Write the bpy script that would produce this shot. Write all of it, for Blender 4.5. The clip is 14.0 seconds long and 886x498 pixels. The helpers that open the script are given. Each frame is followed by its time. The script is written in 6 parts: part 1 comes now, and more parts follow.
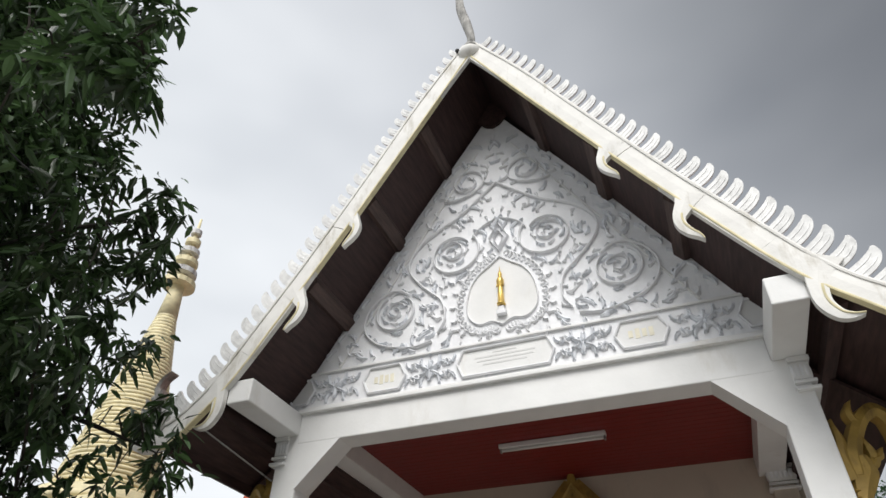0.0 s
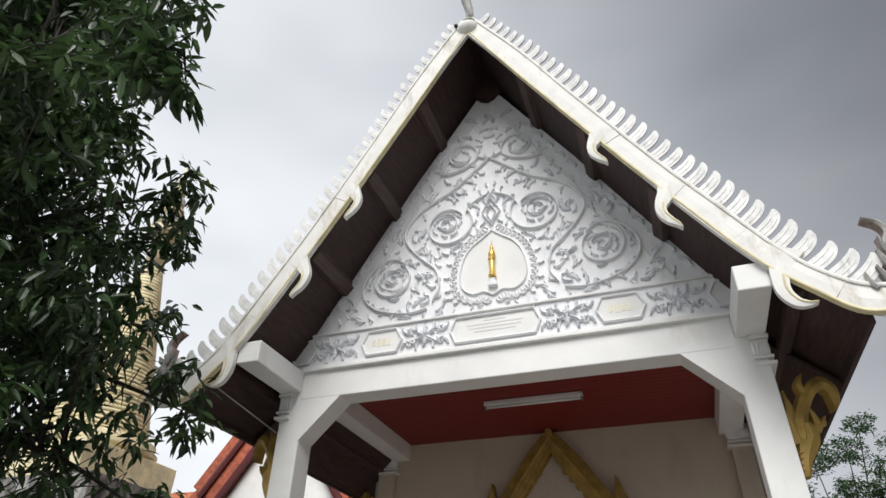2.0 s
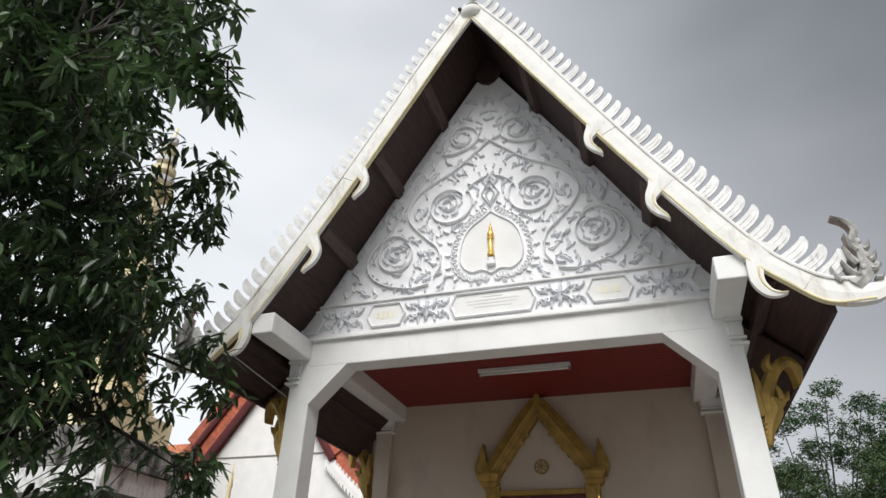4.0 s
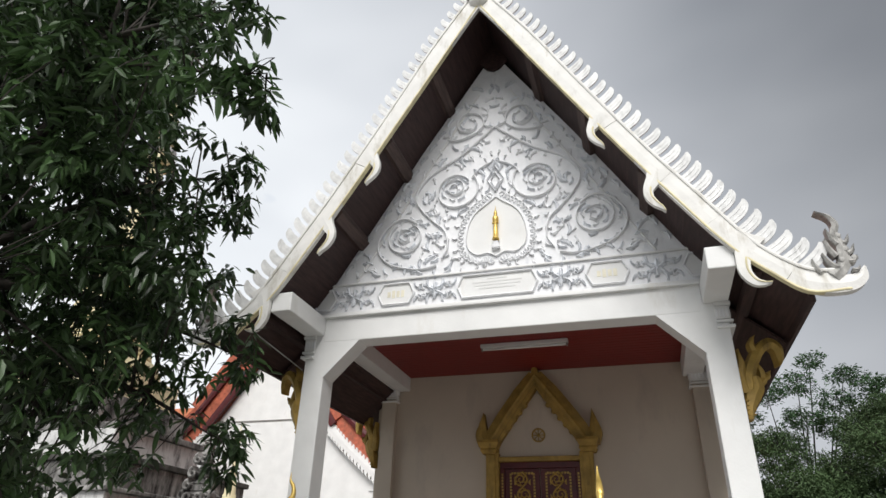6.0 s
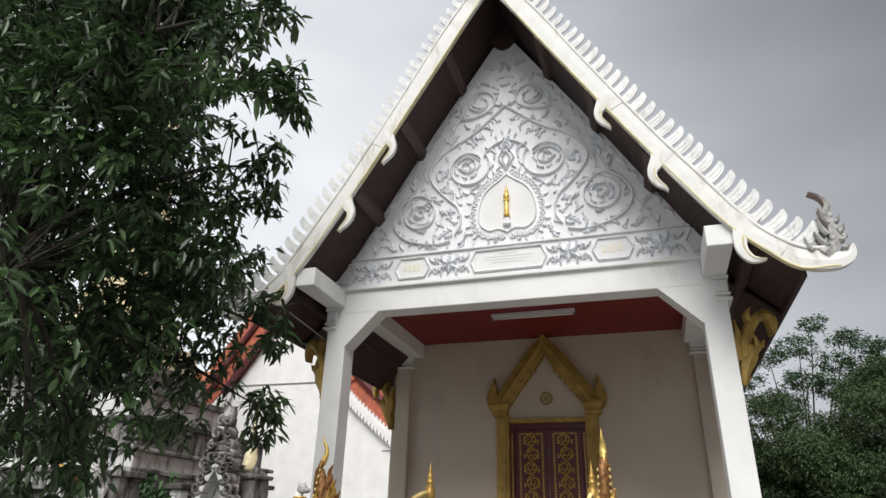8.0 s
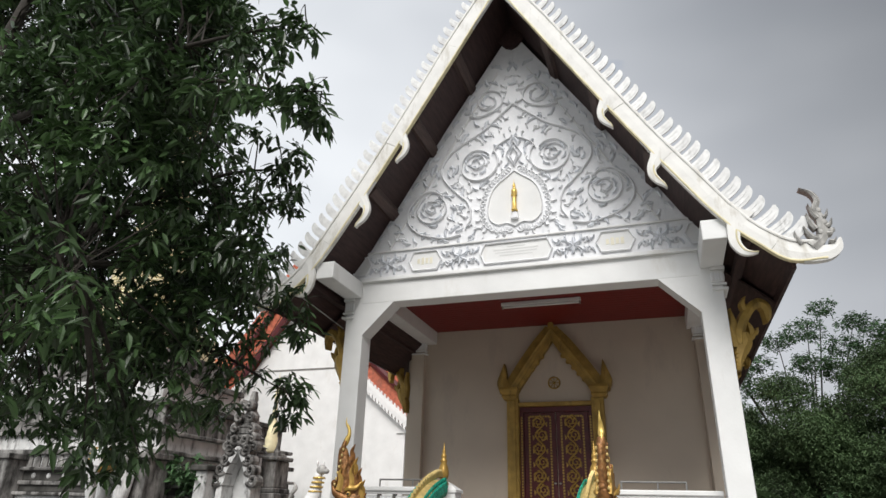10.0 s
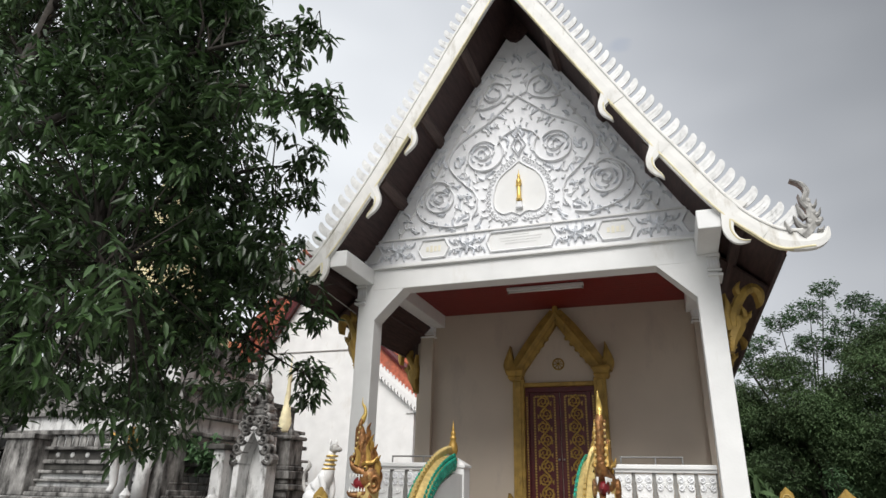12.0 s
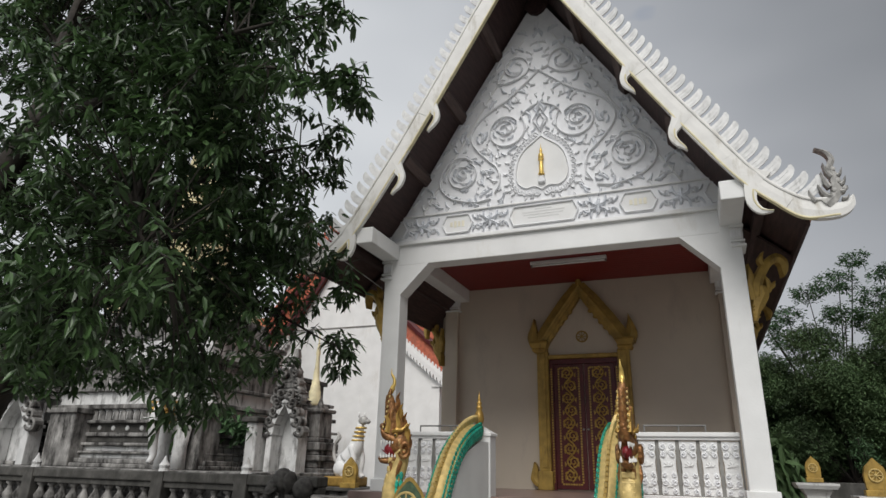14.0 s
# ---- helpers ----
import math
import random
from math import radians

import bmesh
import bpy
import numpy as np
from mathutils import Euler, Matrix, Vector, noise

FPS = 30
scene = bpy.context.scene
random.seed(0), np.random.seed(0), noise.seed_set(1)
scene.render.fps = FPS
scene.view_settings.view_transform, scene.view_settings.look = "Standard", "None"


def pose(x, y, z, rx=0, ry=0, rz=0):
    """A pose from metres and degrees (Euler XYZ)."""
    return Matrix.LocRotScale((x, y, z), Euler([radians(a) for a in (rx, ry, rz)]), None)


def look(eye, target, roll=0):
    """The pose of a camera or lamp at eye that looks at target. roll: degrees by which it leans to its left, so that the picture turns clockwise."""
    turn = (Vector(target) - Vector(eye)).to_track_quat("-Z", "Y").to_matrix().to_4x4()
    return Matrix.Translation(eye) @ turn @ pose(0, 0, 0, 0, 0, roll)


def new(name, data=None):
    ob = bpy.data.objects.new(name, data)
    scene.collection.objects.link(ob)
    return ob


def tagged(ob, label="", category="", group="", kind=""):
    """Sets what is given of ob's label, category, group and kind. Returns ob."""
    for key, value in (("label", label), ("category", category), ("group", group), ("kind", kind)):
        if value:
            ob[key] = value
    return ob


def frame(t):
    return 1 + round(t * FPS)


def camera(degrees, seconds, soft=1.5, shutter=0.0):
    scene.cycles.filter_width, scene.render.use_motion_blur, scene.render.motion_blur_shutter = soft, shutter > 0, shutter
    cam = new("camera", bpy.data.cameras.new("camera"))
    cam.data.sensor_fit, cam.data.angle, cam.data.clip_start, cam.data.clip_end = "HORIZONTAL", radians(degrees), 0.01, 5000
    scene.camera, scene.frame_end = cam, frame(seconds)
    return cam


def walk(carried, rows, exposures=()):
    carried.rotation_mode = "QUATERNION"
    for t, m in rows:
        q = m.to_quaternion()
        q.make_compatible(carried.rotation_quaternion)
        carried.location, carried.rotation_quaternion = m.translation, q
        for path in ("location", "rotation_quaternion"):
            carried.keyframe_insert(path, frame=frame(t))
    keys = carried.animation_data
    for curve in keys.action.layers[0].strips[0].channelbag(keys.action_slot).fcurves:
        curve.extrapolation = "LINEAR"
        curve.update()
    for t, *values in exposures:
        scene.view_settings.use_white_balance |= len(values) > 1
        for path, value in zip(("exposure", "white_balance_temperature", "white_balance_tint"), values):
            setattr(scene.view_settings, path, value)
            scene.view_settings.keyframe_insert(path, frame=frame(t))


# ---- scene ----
cam = camera(70.9, 14.0)
PATH = [
    (0, (1.461, -2.328, 1.689), (0.861, -0.903, 2.957), 1.3),
    (0.5, (1.463, -2.441, 1.676), (0.864, -0.990, 2.916), 1.4),
    (1, (1.471, -2.577, 1.655), (0.881, -1.096, 2.863), 1.4),
    (1.5, (1.482, -2.698, 1.646), (0.900, -1.188, 2.821), 1.4),
    (2, (1.477, -2.837, 1.634), (0.904, -1.297, 2.774), 1.4),
    (2.5, (1.474, -2.972, 1.632), (0.909, -1.406, 2.741), 1.5),
    (3, (1.468, -3.102, 1.618), (0.913, -1.511, 2.696), 1.4),
    (5.5, (1.439, -3.722, 1.568), (0.895, -2.057, 2.533), 1.8),
    (6, (1.437, -3.834, 1.556), (0.893, -2.153, 2.494), 1.8),
    (6.5, (1.458, -3.938, 1.547), (0.910, -2.245, 2.460), 1.8),
    (7, (1.460, -4.050, 1.546), (0.907, -2.342, 2.428), 1.7),
    (7.5, (1.457, -4.150, 1.530), (0.896, -2.433, 2.387), 1.7),
    (8, (1.478, -4.278, 1.510), (0.902, -2.553, 2.342), 1.7),
    (10.5, (1.652, -4.801, 1.418), (1.030, -3.067, 2.196), 1.7),
    (11, (1.675, -4.911, 1.408), (1.049, -3.172, 2.173), 1.7),
    (11.5, (1.699, -4.990, 1.402), (1.068, -3.246, 2.152), 1.6),
    (12, (1.728, -5.062, 1.376), (1.086, -3.315, 2.108), 1.5),
    (12.5, (1.752, -5.123, 1.355), (1.094, -3.375, 2.070), 1.5),
    (13, (1.755, -5.168, 1.334), (1.078, -3.419, 2.030), 1.5),
    (13.5, (1.759, -5.186, 1.319), (1.062, -3.438, 1.997), 1.5),
    (14, (1.759, -5.192, 1.303), (1.041, -3.445, 1.963), 1.4),
]
walk(cam, [(t, look(eye, target, roll)) for t, eye, target, roll in PATH],
     [(0, 0.24), (3, 0.27), (6, 0.28), (8, 0.25), (11, 0.25), (12.5, 0.26), (13.5, 0.24), (14, -0.20)])

# ---- light ----
w = bpy.data.worlds.new("sky_world")
scene.world = w
w.use_nodes = True
wn, wl = w.node_tree.nodes, w.node_tree.links
sky = wn.new("ShaderNodeTexSky")
sky.sky_type, sky.sun_disc = "NISHITA", False
sky.sun_elevation, sky.sun_rotation = radians(46), radians(170)
SKY_STRENGTH = 0.15
bg_clear, bg_cloud = wn["Background"], wn.new("ShaderNodeBackground")
wl.new(sky.outputs[0], bg_clear.inputs[0])
bg_clear.inputs[1].default_value = SKY_STRENGTH
# a sheet of overcast cloud with a few thin gaps
tc, mp = wn.new("ShaderNodeTexCoord"), wn.new("ShaderNodeMapping")
mp.inputs["Scale"].default_value = (1.0, 1.0, 2.2)
wl.new(tc.outputs["Generated"], mp.inputs["Vector"])
n1, n2 = wn.new("ShaderNodeTexNoise"), wn.new("ShaderNodeTexNoise")
n1.inputs["Scale"].default_value, n1.inputs["Detail"].default_value = 1.7, 3
n2.inputs["Scale"].default_value, n2.inputs["Detail"].default_value = 3.1, 4
wl.new(mp.outputs[0], n1.inputs["Vector"])
wl.new(mp.outputs[0], n2.inputs["Vector"])
r1, r2 = wn.new("ShaderNodeValToRGB"), wn.new("ShaderNodeValToRGB")
r1.color_ramp.elements[0].position, r1.color_ramp.elements[0].color = 0.30, (0.60, 0.635, 0.68, 1)
r1.color_ramp.elements[1].position, r1.color_ramp.elements[1].color = 0.66, (0.86, 0.89, 0.92, 1)
r2.color_ramp.elements[0].position, r2.color_ramp.elements[0].color = 0.20, (0.35, 0.35, 0.35, 1)
r2.color_ramp.elements[1].position, r2.color_ramp.elements[1].color = 0.29, (1, 1, 1, 1)
wl.new(n1.outputs[0], r1.inputs[0])
wl.new(n2.outputs[0], r2.inputs[0])
# lens vignetting put into the sky: cloud colour darkens towards +x and +z
vignette, r3 = wn.new("ShaderNodeVectorMath"), wn.new("ShaderNodeValToRGB")
vignette.operation = "DOT_PRODUCT"
vignette.inputs[1].default_value = (0.5, 0.0, 0.25)
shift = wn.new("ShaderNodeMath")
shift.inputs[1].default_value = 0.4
wl.new(tc.outputs["Generated"], vignette.inputs[0])
wl.new(vignette.outputs["Value"], shift.inputs[0])
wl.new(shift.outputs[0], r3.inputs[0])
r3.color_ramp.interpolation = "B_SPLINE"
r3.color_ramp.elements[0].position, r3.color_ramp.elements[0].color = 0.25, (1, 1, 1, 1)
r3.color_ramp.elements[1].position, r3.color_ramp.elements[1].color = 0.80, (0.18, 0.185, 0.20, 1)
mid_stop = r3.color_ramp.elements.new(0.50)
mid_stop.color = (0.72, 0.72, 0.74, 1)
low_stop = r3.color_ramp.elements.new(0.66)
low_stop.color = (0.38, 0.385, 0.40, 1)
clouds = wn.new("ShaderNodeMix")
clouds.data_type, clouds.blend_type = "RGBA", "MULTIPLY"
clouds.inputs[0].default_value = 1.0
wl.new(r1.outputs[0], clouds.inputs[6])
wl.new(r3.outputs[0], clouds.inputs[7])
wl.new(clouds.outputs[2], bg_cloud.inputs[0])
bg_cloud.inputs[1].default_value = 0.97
wmix = wn.new("ShaderNodeMixShader")
wl.new(r2.outputs[0], wmix.inputs[0])
wl.new(bg_clear.outputs[0], wmix.inputs[1])
wl.new(bg_cloud.outputs[0], wmix.inputs[2])
wl.new(wmix.outputs[0], wn["World Output"].inputs[0])

sun = new("sun", bpy.data.lights.new("sun", "SUN"))
sun.data.energy, sun.data.angle, sun.data.color = 3.05, radians(38), (1.0, 0.98, 0.95)
sun.matrix_world = look((2, -9, 16), (0, 3, 3.5))


# ---- materials ----
def mat(name, base, rough=0.6, metal=0.0, vary=0.15, scale=6.0, stain=None, stain_amt=0.0, stain_scale=1.2,
        bump=0.15, grain=60.0, island=0.0, obrand=0.0, spec=0.4, stretch=(1, 1, 1), trans=0.0):
    m = bpy.data.materials.new(name)
    m.use_nodes = True
    n, l = m.node_tree.nodes, m.node_tree.links
    bsdf = n["Principled BSDF"]
    bsdf.inputs["Roughness"].default_value, bsdf.inputs["Metallic"].default_value = rough, metal
    bsdf.inputs["Specular IOR Level"].default_value = spec
    geo, mpn = n.new("ShaderNodeNewGeometry"), n.new("ShaderNodeMapping")
    mpn.inputs["Scale"].default_value = stretch
    l.new(geo.outputs["Position"], mpn.inputs["Vector"])
    noise_a = n.new("ShaderNodeTexNoise")
    noise_a.inputs["Scale"].default_value, noise_a.inputs["Detail"].default_value = scale, 6
    l.new(mpn.outputs[0], noise_a.inputs["Vector"])
    ramp = n.new("ShaderNodeValToRGB")
    lo, hi = [max(0, c * (1 - vary)) for c in base], [min(1, c * (1 + vary)) for c in base]
    ramp.color_ramp.elements[0].position, ramp.color_ramp.elements[0].color = 0.32, (*lo, 1)
    ramp.color_ramp.elements[1].position, ramp.color_ramp.elements[1].color = 0.68, (*hi, 1)
    l.new(noise_a.outputs[0], ramp.inputs[0])
    col = ramp.outputs[0]
    if stain:
        ns = n.new("ShaderNodeTexNoise")
        ns.inputs["Scale"].default_value, ns.inputs["Detail"].default_value, ns.inputs["Roughness"].default_value = stain_scale, 8, 0.68
        mp2 = n.new("ShaderNodeMapping")
        mp2.inputs["Scale"].default_value = (1.6, 1.6, 0.55)
        l.new(geo.outputs["Position"], mp2.inputs["Vector"])
        l.new(mp2.outputs[0], ns.inputs["Vector"])
        rs = n.new("ShaderNodeValToRGB")
        rs.color_ramp.elements[0].position, rs.color_ramp.elements[0].color = 0.62 - 0.3 * stain_amt, (0, 0, 0, 1)
        rs.color_ramp.elements[1].position, rs.color_ramp.elements[1].color = 0.78 - 0.2 * stain_amt, (1, 1, 1, 1)
        l.new(ns.outputs[0], rs.inputs[0])
        mx = n.new("ShaderNodeMix")
        mx.data_type = "RGBA"
        l.new(rs.outputs[0], mx.inputs[0])
        l.new(col, mx.inputs[6])
        mx.inputs[7].default_value = (*stain, 1)
        col = mx.outputs[2]
    if island or obrand:
        hsv = n.new("ShaderNodeHueSaturation")
        mr = n.new("ShaderNodeMapRange")
        amt = island or obrand
        mr.inputs[3].default_value, mr.inputs[4].default_value = 1 - amt, 1 + amt
        src = geo.outputs["Random Per Island"] if island else n.new("ShaderNodeObjectInfo").outputs["Random"]
        l.new(src, mr.inputs[0])
        l.new(mr.outputs[0], hsv.inputs["Value"])
        l.new(col, hsv.inputs["Color"])
        col = hsv.outputs[0]
    l.new(col, bsdf.inputs["Base Color"])
    if bump:
        nb = n.new("ShaderNodeTexNoise")
        nb.inputs["Scale"].default_value, nb.inputs["Detail"].default_value = grain, 5
        l.new(mpn.outputs[0], nb.inputs["Vector"])
        bp = n.new("ShaderNodeBump")
        bp.inputs["Strength"].default_value, bp.inputs["Distance"].default_value = bump, 0.01
        l.new(nb.outputs[0], bp.inputs["Height"])
        l.new(bp.outputs[0], bsdf.inputs["Normal"])
    if trans:
        tr, ad = n.new("ShaderNodeBsdfTranslucent"), n.new("ShaderNodeMixShader")
        l.new(col, tr.inputs[0])
        ad.inputs[0].default_value = trans
        l.new(bsdf.outputs[0], ad.inputs[1])
        l.new(tr.outputs[0], ad.inputs[2])
        l.new(ad.outputs[0], n["Material Output"].inputs[0])
    return m


WHITE = mat("white_limewash", (0.78, 0.78, 0.77), 0.75, vary=0.05, scale=2.5, stain=(0.66, 0.64, 0.60), stain_amt=0.12, bump=0.12, grain=35)
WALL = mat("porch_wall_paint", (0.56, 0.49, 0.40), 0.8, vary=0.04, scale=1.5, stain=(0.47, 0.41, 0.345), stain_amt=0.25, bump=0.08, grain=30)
RELIEF = mat("relief_plaster", (0.80, 0.805, 0.82), 0.7, vary=0.05, scale=9, stain=(0.58, 0.60, 0.63), stain_amt=0.12, stain_scale=4, bump=0.2, grain=45)
LEAFGREY = mat("relief_greyed", (0.70, 0.72, 0.755), 0.65, vary=0.12, scale=10, bump=0.2, grain=50, obrand=0.12)
BOARD = mat("bargeboard_plaster", (0.77, 0.76, 0.73), 0.75, vary=0.06, scale=5, stain=(0.48, 0.45, 0.38), stain_amt=0.28, stain_scale=3.2, bump=0.25, grain=30)
CREAM = mat("cream_edging", (0.70, 0.63, 0.40), 0.7, vary=0.15, scale=8, bump=0.15)
FIN = mat("fin_plaster", (0.76, 0.76, 0.75), 0.75, vary=0.12, scale=12, stain=(0.45, 0.45, 0.44), stain_amt=0.18, stain_scale=7, bump=0.25, grain=40, obrand=0.08)
GREYSTAT = mat("weathered_stucco", (0.42, 0.41, 0.39), 0.85, vary=0.3, scale=9, stain=(0.10, 0.10, 0.095), stain_amt=0.45, stain_scale=6, bump=0.4, grain=30)
DARKWOOD = mat("dark_soffit_wood", (0.046, 0.024, 0.022), 0.7, vary=0.35, scale=5, bump=0.25, grain=25, stretch=(6, 0.7, 6), obrand=0.15)
REDCEIL = mat("red_ceiling_paint", (0.20, 0.018, 0.016), 0.5, vary=0.12, scale=5, bump=0.1, stretch=(1, 4, 1), obrand=0.06)
OCHRE = mat("ochre_gold_paint", (0.36, 0.235, 0.055), 0.55, metal=0.15, vary=0.25, scale=7, stain=(0.16, 0.10, 0.03), stain_amt=0.25, stain_scale=5, bump=0.3, grain=40)
GOLD = mat("gold_paint", (0.44, 0.27, 0.07), 0.4, metal=0.5, vary=0.18, scale=14, bump=0.2, grain=60)
BRASS = mat("bright_gold_leaf", (0.74, 0.52, 0.15), 0.34, metal=0.5, vary=0.1, scale=20, bump=0.1)
BRONZE = mat("orange_gold_lacquer", (0.23, 0.105, 0.035), 0.42, metal=0.4, vary=0.5, scale=26, stain=(0.55, 0.38, 0.15), stain_amt=0.2, stain_scale=14, bump=0.6, grain=45)
PALEGOLD = mat("pale_gold_plaster", (0.60, 0.45, 0.18), 0.45, metal=0.25, vary=0.2, scale=16, bump=0.25)
SHIELDGREEN = mat("dull_green_paint", (0.06, 0.10, 0.055), 0.5, vary=0.4, scale=20, bump=0.3)
GREEN = mat("green_mosaic_glass", (0.015, 0.30, 0.21), 0.2, vary=0.35, scale=25, bump=0.3, obrand=0.25, spec=0.7)
MAROON = mat("maroon_lacquer", (0.085, 0.012, 0.014), 0.4, vary=0.2, scale=8, bump=0.1)
DOORGOLD = mat("carved_door_gilding", (0.44, 0.29, 0.07), 0.4, metal=0.4, vary=0.3, scale=25, bump=0.3)
TEETH = mat("white_teeth_enamel", (0.85, 0.84, 0.80), 0.4, vary=0.04, bump=0.0)
MOUTH = mat("red_mouth_paint", (0.20, 0.015, 0.02), 0.4, vary=0.2, bump=0.1)
BLACK = mat("black_paint", (0.02, 0.02, 0.02), 0.5, vary=0.2)
TILE = mat("red_clay_tile", (0.42, 0.115, 0.065), 0.7, vary=0.3, scale=7, stain=(0.13, 0.07, 0.055), stain_amt=0.25, bump=0.3, island=0.18)
ORANGE = mat("orange_roof_tile", (0.55, 0.20, 0.10), 0.7, vary=0.2, scale=8, bump=0.3)
CHEDI = mat("mouldy_lime_stucco", (0.33, 0.32, 0.305), 0.9, vary=0.35, scale=3, stain=(0.03, 0.028, 0.026), stain_amt=0.82, stain_scale=2.2, bump=0.45, grain=14)
CHEDIWHITE = mat("white_niche_stucco", (0.62, 0.62, 0.61), 0.85, vary=0.12, scale=3, stain=(0.13, 0.125, 0.12), stain_amt=0.42, stain_scale=2.6, bump=0.35, grain=16)
CHEDIDARK = mat("blackened_parapet", (0.075, 0.072, 0.066), 0.9, vary=0.4, scale=4, stain=(0.035, 0.034, 0.03), stain_amt=0.5, stain_scale=2, bump=0.5, grain=16)
CHEDIGOLD = mat("gilded_stupa_sheet", (0.70, 0.63, 0.40), 0.6, metal=0.0, vary=0.2, scale=4, bump=0.2)
DARKSTAT = mat("black_mossy_stone", (0.045, 0.043, 0.04), 0.8, vary=0.5, scale=10, bump=0.5, grain=25)
CONCRETE = mat("worn_concrete", (0.24, 0.235, 0.22), 0.85, vary=0.2, scale=2, stain=(0.14, 0.13, 0.12), stain_amt=0.35, bump=0.3, grain=25)
FLOOR = mat("porch_tile", (0.24, 0.17, 0.15), 0.35, vary=0.2, scale=3, bump=0.05)
BARK = mat("mango_bark", (0.032, 0.027, 0.022), 0.9, vary=0.4, scale=14, bump=0.6, grain=30)
LEAF = mat("mango_leaf", (0.047, 0.088, 0.030), 0.38, vary=0.4, scale=1.3, bump=0.0, island=0.65, spec=0.5, trans=0.22)
BUSH = mat("bush_leaf", (0.066, 0.112, 0.045), 0.7, vary=0.35, scale=0.8, bump=0.0, island=0.25, trans=0.2)
FARLEAF = mat("far_tree_leaf", (0.06, 0.12, 0.05), 0.5, vary=0.3, scale=0.6, bump=0.0, island=0.35, trans=0.25)
TUBE = mat("fluorescent_tube_white", (0.80, 0.80, 0.78), 0.4, vary=0.03, bump=0.0)
METAL = mat("dull_steel", (0.35, 0.35, 0.34), 0.45, metal=0.8, vary=0.2, bump=0.1)
YELLOWINK = mat("faded_yellow_ink", (0.78, 0.74, 0.60), 0.7, vary=0.1, bump=0.0)
FAINTINK = mat("faint_grey_ink", (0.66, 0.66, 0.65), 0.7, vary=0.05, bump=0.0)
CABLE = mat("black_cable", (0.03, 0.03, 0.03), 0.6, vary=0.1, bump=0.0)


# ---- mesh helpers ----
def thing(name, label, category, loc=(0, 0, 0), group="", kind=""):
    ob = new(name)
    ob.location = loc
    return tagged(ob, label, category, group, kind)


def finish(name, bm, material, smooth=False):
    me = bpy.data.meshes.new(name)
    bmesh.ops.recalc_face_normals(bm, faces=bm.faces)
    bm.to_mesh(me)
    bm.free()
    me.materials.append(material)
    if smooth:
        me.shade_smooth()
    return me


def part(name, bm, material, parent, label="", smooth=False):
    """One mesh, drawn in world metres, as a part of a thing or of a part."""
    ob = new(name, finish(name, bm, material, smooth))
    ob.parent = parent
    if parent.parent is None:
        ob.matrix_parent_inverse = Matrix.Translation(-parent.location)
    return tagged(ob, label)


def piece(name, me, parent, m):
    """An alike piece on shared mesh data, at the world pose m."""
    ob = new(name, me)
    ob.parent = parent
    ob.matrix_basis = Matrix.Translation(-parent.location) @ m if parent.parent is None else m
    return ob


def structure(name, bm, material, label="", smooth=False):
    return tagged(new(name, finish(name, bm, material, smooth)), label, "", "", "structure")


def bm_box(x0, x1, y0, y1, z0, z1, bevel=0.0, bm=None):
    bm = bm or bmesh.new()
    r = bmesh.ops.create_cube(bm, size=1, matrix=Matrix.LocRotScale(
        ((x0 + x1) / 2, (y0 + y1) / 2, (z0 + z1) / 2), None, (abs(x1 - x0), abs(y1 - y0), abs(z1 - z0))))
    if bevel:
        es = {e for v in r["verts"] for e in v.link_edges}
        bmesh.ops.bevel(bm, geom=list(es), offset=bevel, segments=2, affect="EDGES", profile=0.5)
    return bm


def bm_prism(pts, y0, y1, bm=None, bevel=0.0):
    """A plate with an outline in x and z, from y0 to y1."""
    bm = bm or bmesh.new()
    a = [bm.verts.new((x, y0, z)) for x, z in pts]
    b = [bm.verts.new((x, y1, z)) for x, z in pts]
    n = len(pts)
    fs = [bm.faces.new(a), bm.faces.new(b[::-1])]
    for i in range(n):
        bm.faces.new((a[i], b[i], b[(i + 1) % n], a[(i + 1) % n]))
    if bevel:
        es = [e for e in fs[0].edges]
        bmesh.ops.bevel(bm, geom=es, offset=bevel, segments=1, affect="EDGES", profile=0.5)
    return bm


def smooth_line(pts, k=6):
    """A Catmull-Rom line through a few points of any dimension."""
    p = [Vector(q) for q in pts]
    p = [2 * p[0] - p[1], *p, 2 * p[-1] - p[-2]]
    out = []
    for i in range(1, len(p) - 2):
        for j in range(k):
            t = j / k
            out.append(0.5 * (2 * p[i] + (p[i + 1] - p[i - 1]) * t + (2 * p[i - 1] - 5 * p[i] + 4 * p[i + 1] - p[i + 2]) * t * t
                              + (3 * p[i] - p[i - 1] - 3 * p[i + 1] + p[i + 2]) * t ** 3))
    return out + [p[-2]]


